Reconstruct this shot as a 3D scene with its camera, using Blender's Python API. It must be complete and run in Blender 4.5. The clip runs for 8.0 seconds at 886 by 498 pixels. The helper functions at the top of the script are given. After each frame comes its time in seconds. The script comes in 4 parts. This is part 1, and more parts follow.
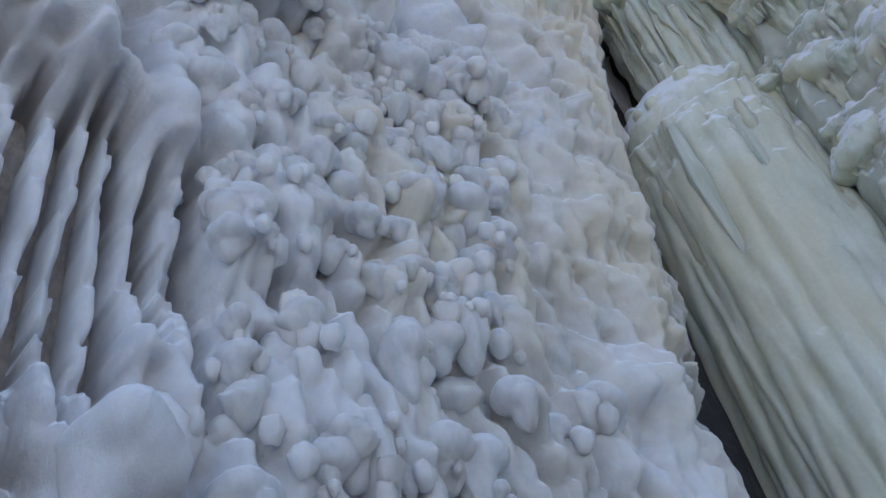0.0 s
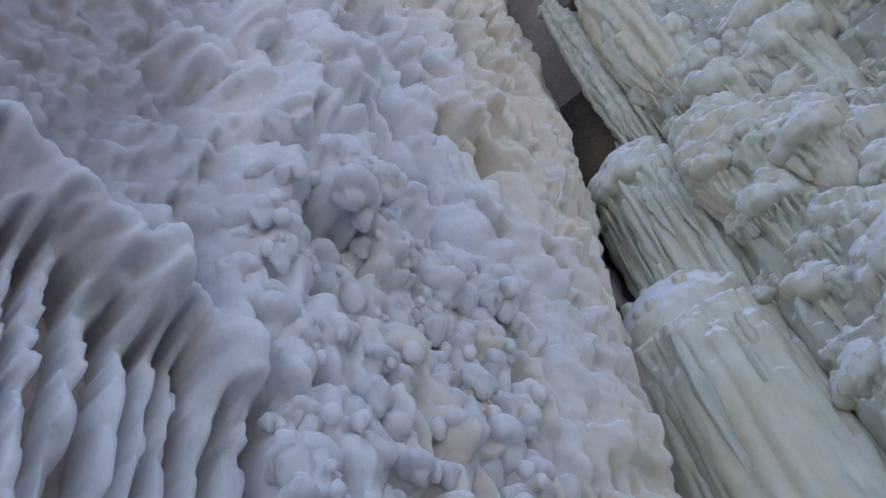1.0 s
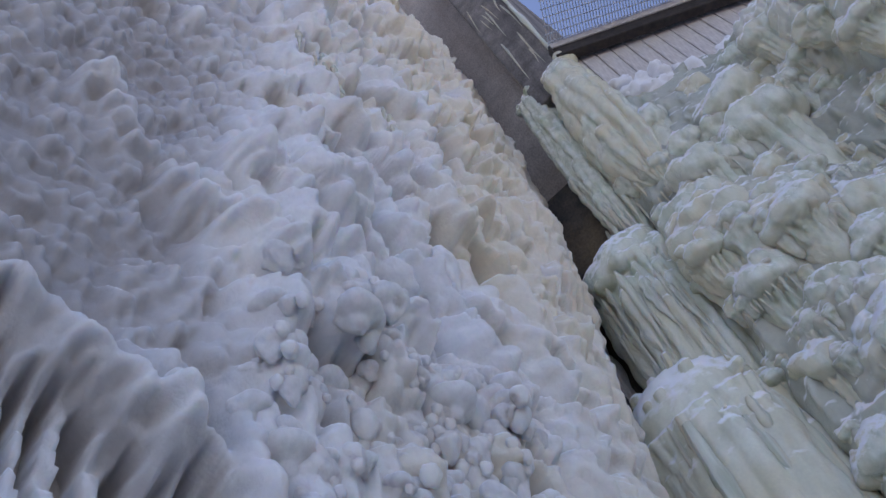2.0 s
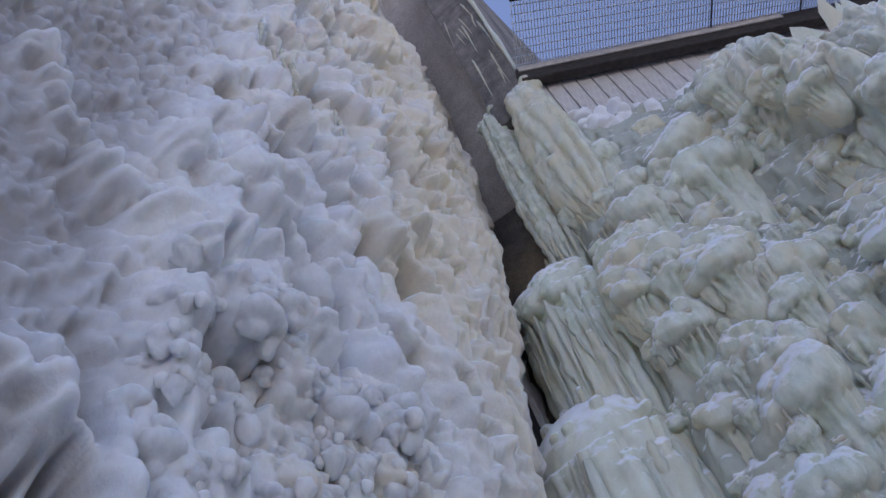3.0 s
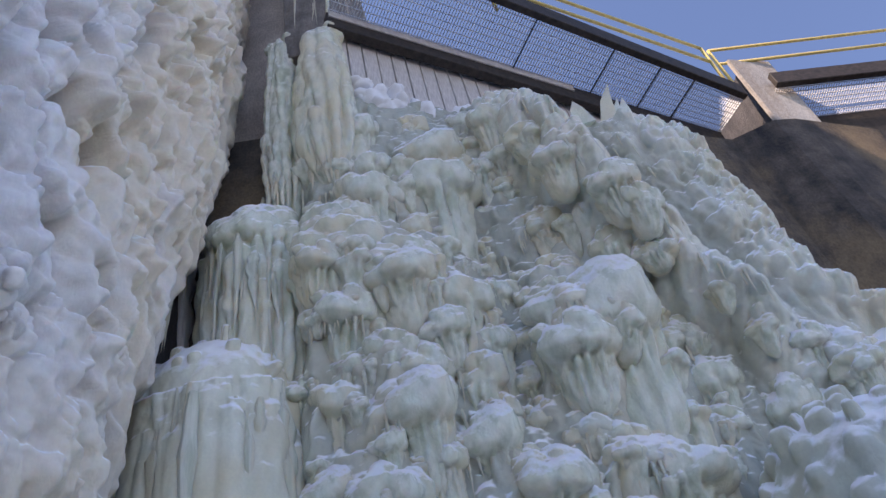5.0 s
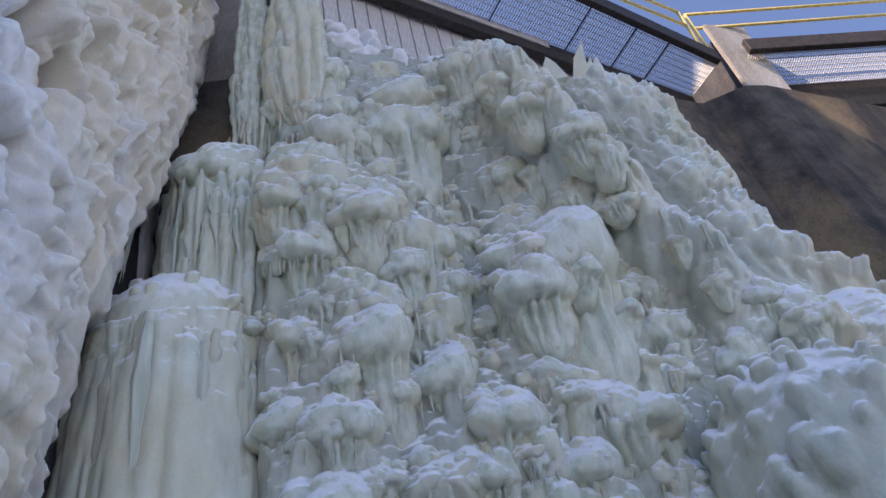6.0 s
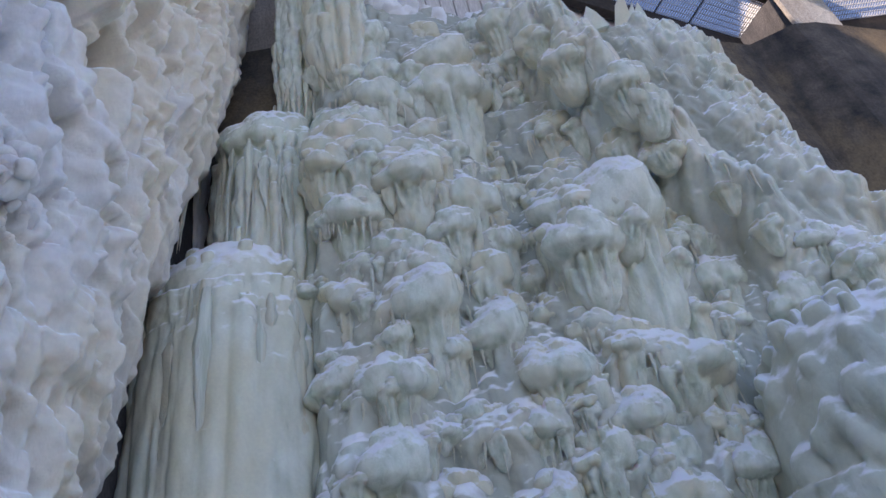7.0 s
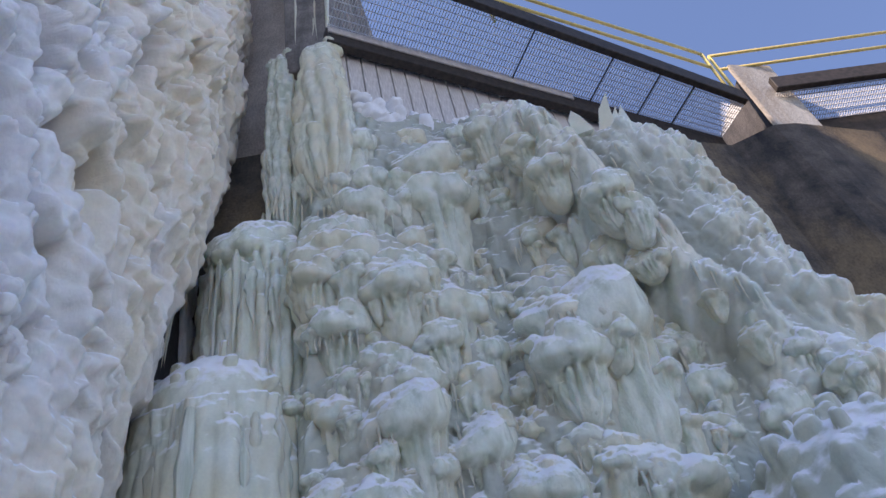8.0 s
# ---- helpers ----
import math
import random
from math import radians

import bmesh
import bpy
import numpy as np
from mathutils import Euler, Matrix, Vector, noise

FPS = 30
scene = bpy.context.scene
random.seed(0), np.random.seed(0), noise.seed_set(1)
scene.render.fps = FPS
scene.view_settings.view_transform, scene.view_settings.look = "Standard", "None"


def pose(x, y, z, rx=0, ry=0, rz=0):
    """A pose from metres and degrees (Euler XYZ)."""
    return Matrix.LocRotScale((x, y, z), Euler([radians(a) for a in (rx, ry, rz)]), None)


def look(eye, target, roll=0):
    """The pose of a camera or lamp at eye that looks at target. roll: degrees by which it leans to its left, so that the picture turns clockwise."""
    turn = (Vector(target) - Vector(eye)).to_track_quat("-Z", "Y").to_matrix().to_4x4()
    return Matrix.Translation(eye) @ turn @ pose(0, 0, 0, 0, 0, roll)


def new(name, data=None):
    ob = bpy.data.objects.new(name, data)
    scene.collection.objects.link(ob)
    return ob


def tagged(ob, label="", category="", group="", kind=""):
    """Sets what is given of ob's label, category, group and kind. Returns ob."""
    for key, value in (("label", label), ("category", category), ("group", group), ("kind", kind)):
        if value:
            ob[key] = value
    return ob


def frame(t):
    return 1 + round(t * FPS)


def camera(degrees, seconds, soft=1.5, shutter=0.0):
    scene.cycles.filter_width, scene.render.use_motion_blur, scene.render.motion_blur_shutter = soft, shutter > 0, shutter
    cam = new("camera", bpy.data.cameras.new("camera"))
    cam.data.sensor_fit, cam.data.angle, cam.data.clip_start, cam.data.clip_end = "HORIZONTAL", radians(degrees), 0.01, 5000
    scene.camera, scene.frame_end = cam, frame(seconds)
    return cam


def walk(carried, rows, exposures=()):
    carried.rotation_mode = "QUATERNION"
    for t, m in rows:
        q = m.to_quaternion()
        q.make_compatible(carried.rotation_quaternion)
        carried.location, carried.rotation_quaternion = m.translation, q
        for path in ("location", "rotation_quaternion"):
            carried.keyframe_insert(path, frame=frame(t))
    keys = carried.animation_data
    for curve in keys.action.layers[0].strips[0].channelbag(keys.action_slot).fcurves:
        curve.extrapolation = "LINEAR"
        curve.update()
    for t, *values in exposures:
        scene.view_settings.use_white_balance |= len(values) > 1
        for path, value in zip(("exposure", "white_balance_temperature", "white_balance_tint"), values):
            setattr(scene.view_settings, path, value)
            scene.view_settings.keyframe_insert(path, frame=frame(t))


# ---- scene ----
cam = camera(54.4, 8.0)
PATH = [
    (0, (-0.123, 0.611, 1.618), (-3.126, 3.803, 5.715), -13.83),
    (0.5, (-0.110, 0.335, 1.834), (-2.698, 3.565, 6.178), -15.99),
    (1, (-0.074, 0.145, 1.929), (-2.292, 3.261, 6.552), -15.68),
    (1.5, (-0.061, 0.061, 1.966), (-1.998, 2.990, 6.831), -19.42),
    (1.7, (-0.048, 0.047, 1.982), (-1.887, 2.861, 6.951), -21.83),
    (2.8, (0.114, 0.146, 1.988), (-1.432, 3.114, 6.969), -23.61),
    (3, (0.190, 0.166, 1.948), (-1.359, 3.209, 6.882), -20.06),
    (3.5, (0.292, 0.228, 1.917), (-1.017, 3.576, 6.720), -16.13),
    (4, (0.358, 0.298, 1.883), (-0.524, 3.940, 6.569), -16.32),
    (4.5, (0.418, 0.331, 1.871), (-0.148, 4.179, 6.439), -14.86),
    (4.7, (0.475, 0.337, 1.871), (0.084, 4.262, 6.392), -14.35),
    (6, (0.605, 0.464, 1.697), (0.467, 4.687, 5.956), -12.13),
    (6.5, (0.620, 0.448, 1.672), (0.398, 4.795, 5.802), -12.08),
    (7, (0.646, 0.420, 1.636), (0.088, 4.759, 5.743), -10.89),
    (7.5, (0.642, 0.425, 1.643), (0.038, 4.685, 5.824), -12.05),
    (8, (0.742, 0.288, 1.794), (0.402, 4.248, 6.288), -13.12),
]
walk(cam, [(t, look(eye, target, roll)) for t, eye, target, roll in PATH], exposures=[(0.0, 1.12, 8000, 20), (1.5, 1.02, 8000, 27), (3.0, 1.0, 7900, 28), (8.0, 1.07, 7600, 25)])

# world and light
SUN_AZ, SUN_EL = -130.0, 47.0  # degrees from +y towards +x, and up
world = bpy.data.worlds.new("world")
scene.world = world
world.use_nodes = True
wn = world.node_tree
sky = wn.nodes.new("ShaderNodeTexSky")
sky.sky_type = "NISHITA"
sky.sun_disc = False
sky.dust_density, sky.ozone_density, sky.air_density, sky.altitude = 0.0, 5.5, 1.0, 1200
sky.sun_elevation, sky.sun_rotation = radians(SUN_EL), radians(SUN_AZ)
wn.links.new(sky.outputs[0], wn.nodes["Background"].inputs[0])
wn.nodes["Background"].inputs[1].default_value = 0.15
sun = new("sun", bpy.data.lights.new("sun", "SUN"))
sun.data.energy, sun.data.angle, sun.data.color = 3.5, radians(0.5), (1.0, 0.94, 0.85)
far = Vector((math.sin(radians(SUN_AZ)) * math.cos(radians(SUN_EL)), math.cos(radians(SUN_AZ)) * math.cos(radians(SUN_EL)), math.sin(radians(SUN_EL))))
sun.matrix_world = look(far * 40, (0, 0, 0))


# ---- materials ----
def material(name, rough=0.6, metal=0.0):
    m = bpy.data.materials.new(name)
    m.use_nodes = True
    b = m.node_tree.nodes["Principled BSDF"]
    b.inputs["Roughness"].default_value, b.inputs["Metallic"].default_value = rough, metal
    return m, m.node_tree, b


def node(t, kind, **values):
    n = t.nodes.new(kind)
    for key, value in values.items():
        if key in n.inputs:
            n.inputs[key].default_value = value
    return n


def ramp(t, src, stops):
    r = t.nodes.new("ShaderNodeValToRGB")
    e = r.color_ramp.elements
    while len(e) < len(stops):
        e.new(0.5)
    for k, (p, c) in zip(e, stops):
        k.position, k.color = p, (*c, 1)
    t.links.new(src, r.inputs[0])
    return r.outputs[0]


def mixed(t, fac, a, b):
    m = t.nodes.new("ShaderNodeMix")
    m.data_type = "RGBA"
    for socket, v in ((m.inputs[0], fac), (m.inputs[6], a), (m.inputs[7], b)):
        if isinstance(v, (int, float)):
            socket.default_value = v
        elif isinstance(v, tuple):
            socket.default_value = (*v, 1)
        else:
            t.links.new(v, socket)
    return m.outputs[2]


def noise_tex(t, scale, detail=4.0, stretch=(1, 1, 1), rough=0.55):
    c = t.nodes.new("ShaderNodeTexCoord")
    g = t.nodes.new("ShaderNodeMapping")
    g.inputs["Scale"].default_value = stretch
    t.links.new(c.outputs["Object"], g.inputs[0])
    n = node(t, "ShaderNodeTexNoise", Scale=scale, Detail=detail, Roughness=rough)
    t.links.new(g.outputs[0], n.inputs["Vector"])
    return n.outputs[0]


def bumped(t, b, height, strength, distance):
    u = node(t, "ShaderNodeBump", Strength=strength, Distance=distance)
    t.links.new(height, u.inputs["Height"])
    t.links.new(u.outputs[0], b.inputs["Normal"])


def ice_material(name, thin, clear, milky, warm, snow, rough, snow_from, thick_at=None, warm_y=None, vary=False, relief=0.5):
    """Frozen spray: clear and milky ice in patches, cream mineral stains, and snow lying on what faces up.
    thick_at: the thickness in metres from which the ice is white; thinner ice lets the wall show, and its dark tone
    paints shade into hollows."""
    m, t, b = material(name, rough)
    patch = ramp(t, noise_tex(t, 2.6, 4.0, (1, 1, 0.5)), [(0.36, clear), (0.62, milky)])
    stain = noise_tex(t, 0.9, 3.0, (1, 1, 0.6))
    if warm_y:
        c = t.nodes.new("ShaderNodeTexCoord")
        xyz = t.nodes.new("ShaderNodeSeparateXYZ")
        t.links.new(c.outputs["Object"], xyz.inputs[0])
        far_end = t.nodes.new("ShaderNodeMapRange")
        for k, value in enumerate((warm_y[0], warm_y[1], -0.14, 0.2)):
            far_end.inputs[k + 1].default_value = value
        t.links.new(xyz.outputs[1], far_end.inputs[0])
        both = t.nodes.new("ShaderNodeMath")
        t.links.new(far_end.outputs[0], both.inputs[0])
        t.links.new(stain, both.inputs[1])
        stain = both.outputs[0]
    if vary:
        info = t.nodes.new("ShaderNodeObjectInfo")
        shift = t.nodes.new("ShaderNodeMath")
        shift.operation = "MULTIPLY_ADD"
        shift.inputs[1].default_value, shift.inputs[2].default_value = 0.3, -0.15
        t.links.new(info.outputs["Random"], shift.inputs[0])
        both = t.nodes.new("ShaderNodeMath")
        t.links.new(shift.outputs[0], both.inputs[0])
        t.links.new(stain, both.inputs[1])
        stain = both.outputs[0]
    patch = mixed(t, ramp(t, stain, [(0.42, (0, 0, 0)), (0.64, (1, 1, 1))]), patch, warm)
    # thin ice is greyer; the same tone also paints crevice shade between knobs
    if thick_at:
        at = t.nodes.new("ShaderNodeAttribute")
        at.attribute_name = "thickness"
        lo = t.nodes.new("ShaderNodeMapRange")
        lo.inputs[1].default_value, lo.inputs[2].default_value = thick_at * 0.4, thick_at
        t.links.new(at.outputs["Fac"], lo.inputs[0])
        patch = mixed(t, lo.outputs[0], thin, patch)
    fine = ramp(t, noise_tex(t, 30.0, 5.0), [(0.3, (0.92, 0.925, 0.93)), (0.7, (1, 1, 1))])
    mul = t.nodes.new("ShaderNodeMix")
    mul.data_type, mul.blend_type = "RGBA", "MULTIPLY"
    mul.inputs[0].default_value = 1.0
    t.links.new(patch, mul.inputs[6])
    t.links.new(fine, mul.inputs[7])
    geo = t.nodes.new("ShaderNodeNewGeometry")
    sep = t.nodes.new("ShaderNodeSeparateXYZ")
    t.links.new(geo.outputs["Normal"], sep.inputs[0])
    add = t.nodes.new("ShaderNodeMath")
    add.operation = "MULTIPLY_ADD"
    add.inputs[1].default_value = 0.5
    t.links.new(noise_tex(t, 11.0, 5.0), add.inputs[0])
    t.links.new(sep.outputs[2], add.inputs[2])
    lying = ramp(t, add.outputs[0], [(snow_from, (0, 0, 0)), (snow_from + 0.22, (1, 1, 1))])
    t.links.new(mixed(t, lying, mul.outputs[2], snow), b.inputs["Base Color"])
    t.links.new(ramp(t, lying, [(0, (rough,) * 3), (1, (0.8,) * 3)]), b.inputs["Roughness"])
    b.inputs["IOR"].default_value = 1.31
    b.inputs["Subsurface Weight"].default_value = 0.6
    b.inputs["Subsurface Radius"].default_value = (0.6, 0.8, 1.0)
    b.inputs["Subsurface Scale"].default_value = 0.09
    bumped(t, b, noise_tex(t, 24.0, 8.0, (1, 1, 0.55), 0.66), relief, 0.022)
    return m


def concrete_material(name, dark, light, stain, rust=None):
    m, t, b = material(name, 0.85)
    base = ramp(t, noise_tex(t, 3.0, 8.0), [(0.3, dark), (0.7, light)])
    run = ramp(t, noise_tex(t, 1.6, 6.0, (1.6, 1.6, 0.22)), [(0.42, (0, 0, 0)), (0.62, (1, 1, 1))])
    col = mixed(t, run, base, stain)
    if rust:
        col = mixed(t, ramp(t, noise_tex(t, 0.8, 7.0, (1, 1, 0.6), 0.65), [(0.5, (0, 0, 0)), (0.66, (1, 1, 1))]), col, rust)
    speck = ramp(t, noise_tex(t, 45.0, 6.0, (1, 1, 0.5)), [(0.35, (0.7, 0.7, 0.7)), (0.65, (1.0, 1.0, 1.0))])
    mul = t.nodes.new("ShaderNodeMix")
    mul.data_type, mul.blend_type = "RGBA", "MULTIPLY"
    mul.inputs[0].default_value = 1.0
    t.links.new(col, mul.inputs[6])
    t.links.new(speck, mul.inputs[7])
    t.links.new(mul.outputs[2], b.inputs["Base Color"])
    bumped(t, b, noise_tex(t, 24.0, 8.0), 0.6, 0.02)
    return m


def plain_material(name, a, c, rough, metal=0.0, scale=14.0, stretch=(1, 1, 1)):
    m, t, b = material(name, rough, metal)
    t.links.new(ramp(t, noise_tex(t, scale, 6.0, stretch), [(0.32, a), (0.68, c)]), b.inputs["Base Color"])
    bumped(t, b, noise_tex(t, scale * 3, 4.0, stretch), 0.3, 0.004)
    return m


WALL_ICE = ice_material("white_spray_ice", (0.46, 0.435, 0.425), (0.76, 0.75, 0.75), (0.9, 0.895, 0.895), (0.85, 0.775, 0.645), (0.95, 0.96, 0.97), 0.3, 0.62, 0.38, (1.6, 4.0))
BULB_ICE = ice_material("white_knob_ice", (0.6, 0.6, 0.6), (0.8, 0.795, 0.795), (0.92, 0.915, 0.915), (0.89, 0.865, 0.81), (0.94, 0.95, 0.97), 0.3, 0.55, warm_y=(1.8, 4.6))
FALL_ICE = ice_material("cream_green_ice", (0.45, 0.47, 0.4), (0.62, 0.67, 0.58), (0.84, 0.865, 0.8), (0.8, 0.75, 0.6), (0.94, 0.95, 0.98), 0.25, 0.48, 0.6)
DRIP_ICE = ice_material("cream_drip_ice", (0.6, 0.6, 0.5), (0.6, 0.645, 0.51), (0.865, 0.89, 0.78), (0.79, 0.74, 0.56), (0.95, 0.96, 0.98), 0.2, 0.48, vary=True, relief=0.6)
PILLAR_ICE = ice_material("cream_pillar_ice", (0.6, 0.6, 0.5), (0.66, 0.66, 0.52), (0.83, 0.84, 0.72), (0.75, 0.69, 0.5), (0.95, 0.96, 0.98), 0.2, 0.44, relief=0.25)
SNOW = plain_material("snow", (0.82, 0.84, 0.87), (0.9, 0.91, 0.93), 0.9)
CONCRETE = concrete_material("grey_concrete", (0.46, 0.405, 0.36), (0.66, 0.59, 0.53), (0.48, 0.4, 0.345))
PIER_CONCRETE = concrete_material("weathered_pier_concrete", (0.14, 0.125, 0.115), (0.38, 0.34, 0.31), (0.1, 0.088, 0.08))
# concrete with shade in its colour: the gap panel and the right pier's body
SHADE_CONCRETE = concrete_material("shade_dark_concrete", (0.06, 0.055, 0.055), (0.14, 0.125, 0.12), (0.04, 0.037, 0.038))
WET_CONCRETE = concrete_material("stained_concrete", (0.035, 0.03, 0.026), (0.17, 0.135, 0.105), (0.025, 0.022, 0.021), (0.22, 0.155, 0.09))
# paler tone that puts sunlight into the right pier's front slab
SUNLIT_CONCRETE = concrete_material("sunlit_pale_concrete", (0.5, 0.47, 0.43), (0.66, 0.63, 0.58), (0.42, 0.37, 0.32))
BEAM = plain_material("rusted_dark_steel", (0.018, 0.015, 0.013), (0.055, 0.042, 0.036), 0.7)
FLANGE = plain_material("frosted_steel_flange", (0.55, 0.53, 0.5), (0.75, 0.73, 0.7), 0.6)
WOOD = plain_material("weathered_grey_board", (0.46, 0.43, 0.42), (0.7, 0.67, 0.65), 0.8, 0.0, 10.0, (4, 4, 0.6))
STEEL = plain_material("galvanised_steel", (0.55, 0.56, 0.58), (0.75, 0.76, 0.78), 0.5, 0.3)
YELLOW = plain_material("worn_yellow_paint", (0.55, 0.42, 0.12), (0.75, 0.6, 0.22), 0.5)


# ---- building helpers ----
def mesh_from_grid(name, co, mat, flip=False, thick=None):
    """A smooth sheet from an array of rows x columns x 3."""
    r, c = co.shape[:2]
    idx = np.arange(r * c).reshape(r, c)
    q = np.stack([idx[:-1, :-1], idx[:-1, 1:], idx[1:, 1:], idx[1:, :-1]], -1).reshape(-1, 4)
    if flip:
        q = q[:, ::-1]
    me = bpy.data.meshes.new(name)
    me.vertices.add(r * c)
    me.vertices.foreach_set("co", co.astype(np.float32).ravel())
    me.loops.add(q.size)
    me.loops.foreach_set("vertex_index", q.astype(np.int32).ravel())
    me.polygons.add(len(q))
    me.polygons.foreach_set("loop_start", np.arange(0, q.size, 4, dtype=np.int32))
    me.polygons.foreach_set("use_smooth", np.ones(len(q), bool))
    me.update(calc_edges=True)
    me.materials.append(mat)
    if thick is not None:
        me.attributes.new("thickness", "FLOAT", "POINT").data.foreach_set("value", thick.astype(np.float32).ravel())
    return me


def part(name, data, material_, parent=None, label=""):
    """Links a bmesh or mesh as one object, under its parent."""
    if isinstance(data, bmesh.types.BMesh):
        me = bpy.data.meshes.new(name)
        data.to_mesh(me)
        data.free()
        data = me
    if material_ and not data.materials:
        data.materials.append(material_)
    ob = new(name, data)
    if parent:
        ob.parent = parent
    if label:
        tagged(ob, label)
    return ob


def box_bm(a, c, bevel=0.0):
    bm = bmesh.new()
    size = [abs(c[k] - a[k]) for k in range(3)]
    mid = [(c[k] + a[k]) / 2 for k in range(3)]
    bmesh.ops.create_cube(bm, size=1, matrix=Matrix.LocRotScale(mid, None, size))
    if bevel:
        bmesh.ops.bevel(bm, geom=bm.edges[:], offset=bevel, segments=2, affect="EDGES", profile=0.6)
    return bm


def beam_bm(p, q, wide, tall, bevel=0.01):
    """A straight beam from p to q, its top edge through them."""
    p, q = Vector(p), Vector(q)
    d = (q - p)
    long = d.length
    d.normalize()
    side = Vector((d.y, -d.x, 0)).normalized()
    up = side.cross(d)
    bm = bmesh.new()
    m = Matrix((side, d, up)).transposed().to_4x4()
    m.translation = (p + q) / 2 - up * tall / 2
    bmesh.ops.create_cube(bm, size=1, matrix=m @ Matrix.Diagonal((wide, long, tall, 1)))
    if bevel:
        bmesh.ops.bevel(bm, geom=bm.edges[:], offset=bevel, segments=1, affect="EDGES")
    return bm


def rod_bm(p, q, r, sides=10):
    p, q = Vector(p), Vector(q)
    bm = bmesh.new()
    m = Matrix.Translation((p + q) / 2) @ (q - p).to_track_quat("Z", "Y").to_matrix().to_4x4()
    bmesh.ops.create_cone(bm, cap_ends=True, segments=sides, radius1=r, radius2=r, depth=(q - p).length, matrix=m)
    for face in bm.faces:
        face.smooth = len(face.verts) == 4
    return bm


def value_noise(u, v, seed):
    """Smooth noise over two arrays of any scale, from 0 to 1."""
    g = np.random.default_rng(seed).random((64, 64))
    iu, iv = np.floor(u).astype(int), np.floor(v).astype(int)
    fu, fv = u - iu, v - iv
    fu, fv = fu * fu * (3 - 2 * fu), fv * fv * (3 - 2 * fv)
    a, b_ = g[iu % 64, iv % 64], g[(iu + 1) % 64, iv % 64]
    c, d = g[iu % 64, (iv + 1) % 64], g[(iu + 1) % 64, (iv + 1) % 64]
    return (a * (1 - fu) + b_ * fu) * (1 - fv) + (c * (1 - fu) + d * fu) * fv


def cells(u, v, seed, round_=0.66):
    """Close-packed round knobs over two arrays: how far each stands out, from 0 to 1."""
    g = np.random.default_rng(seed).random((3, 64, 64))
    iu, iv = np.floor(u).astype(int), np.floor(v).astype(int)
    out = np.zeros_like(u)
    for du in (-1, 0, 1):
        for dv in (-1, 0, 1):
            a, b_ = (iu + du) % 64, (iv + dv) % 64
            far = (u - iu - du - 0.15 - 0.7 * g[0, a, b_]) ** 2 + (v - iv - dv - 0.15 - 0.7 * g[1, a, b_]) ** 2
            wide = round_ * (0.65 + 0.5 * g[2, a, b_])
            out = np.maximum(out, (0.45 + 0.55 * g[2, a, b_]) * np.sqrt(np.clip(1 - far / wide**2, 0, 1)))
    return out


def drape(h, u, v, cu, cv, wide, out, long, flute=0.0, lean=0.0, head=1.0, lift=0.0, warp=None):
    """Raises the relief h by a lump of frozen spray: a domed head below (cu, cv), then a skirt that draws in under it and thins out."""
    reach = wide + abs(lean) * long
    iu = np.nonzero((u[0] > cu - reach) & (u[0] < cu + reach))[0]
    iv = np.nonzero((v[:, 0] < cv + 0.02) & (v[:, 0] > cv - long))[0]
    if len(iu) < 2 or len(iv) < 2:
        return
    k = np.ix_(iv, iu)
    uu, below = u[k], cv - v[k]
    if warp is not None:
        uu, below = uu + warp[0][k] * wide * 1.1, below + warp[1][k] * wide * 0.9
    a = (uu - cu - lean * below) / wide
    dome = min(wide * head * 1.35, long * 0.6)
    arch = np.sqrt(np.clip(1 - a * a, 0, 1))
    drop = below - dome * 0.85 * (1 - arch)
    top = 1 - np.clip(1 - np.clip(drop, 0, None) / dome, 0, 1) ** 1.75
    t = np.clip((drop - dome) / (long - dome), 0, 1)
    skirt = 1 - 0.42 * np.clip(t * 4.5, 0, 1) ** 0.8 - 0.58 * t
    amount = (out * top * skirt) * np.sqrt(np.clip(1 - np.abs(a) ** 2.6, 0, 1))
    if flute:
        f = value_noise(u[k] / flute + cu * 31, v[k] / (flute * 14) + cv * 17, 5)
        amount = amount * (1 - np.clip(drop / dome - 0.85, 0, 1) * np.clip(1.5 * f - 0.4, 0, 1) * 0.55)
    h[k] = np.maximum(h[k], (amount + lift * top * skirt * (np.abs(a) < 1)))


def blob(h, u, v, cu, cv, r, out, tail):
    """Raises the relief h by a round knob that runs out downwards over `tail` radii."""
    iu = np.nonzero((u[0] > cu - r) & (u[0] < cu + r))[0]
    iv = np.nonzero((v[:, 0] < cv + r) & (v[:, 0] > cv - r * tail))[0]
    if len(iu) < 2 or len(iv) < 2:
        return
    k = np.ix_(iv, iu)
    a, b_ = (u[k] - cu) / r, (v[k] - cv) / r
    b_ = np.where(b_ < 0, b_ / tail, b_)
    a = a * np.where(b_ < 0, 1 - 0.45 * b_, 1.0)
    amount = out * np.sqrt(np.clip(1 - a * a - b_ * b_, 0, 1)) * np.where(b_ < 0, 1 + 0.35 * b_, 1.0)
    h[k] = np.maximum(h[k], amount)


def softened(h, rounds):
    for _ in range(rounds):
        h = 0.5 * h + 0.125 * (np.roll(h, 1, 0) + np.roll(h, -1, 0) + np.roll(h, 1, 1) + np.roll(h, -1, 1))
    return h


# ---- ground ----
bm = bmesh.new()
bmesh.ops.create_grid(bm, x_segments=60, y_segments=60, size=300)
for vert in bm.verts:
    vert.co.z = 0.25 * noise.noise(vert.co * 0.08)
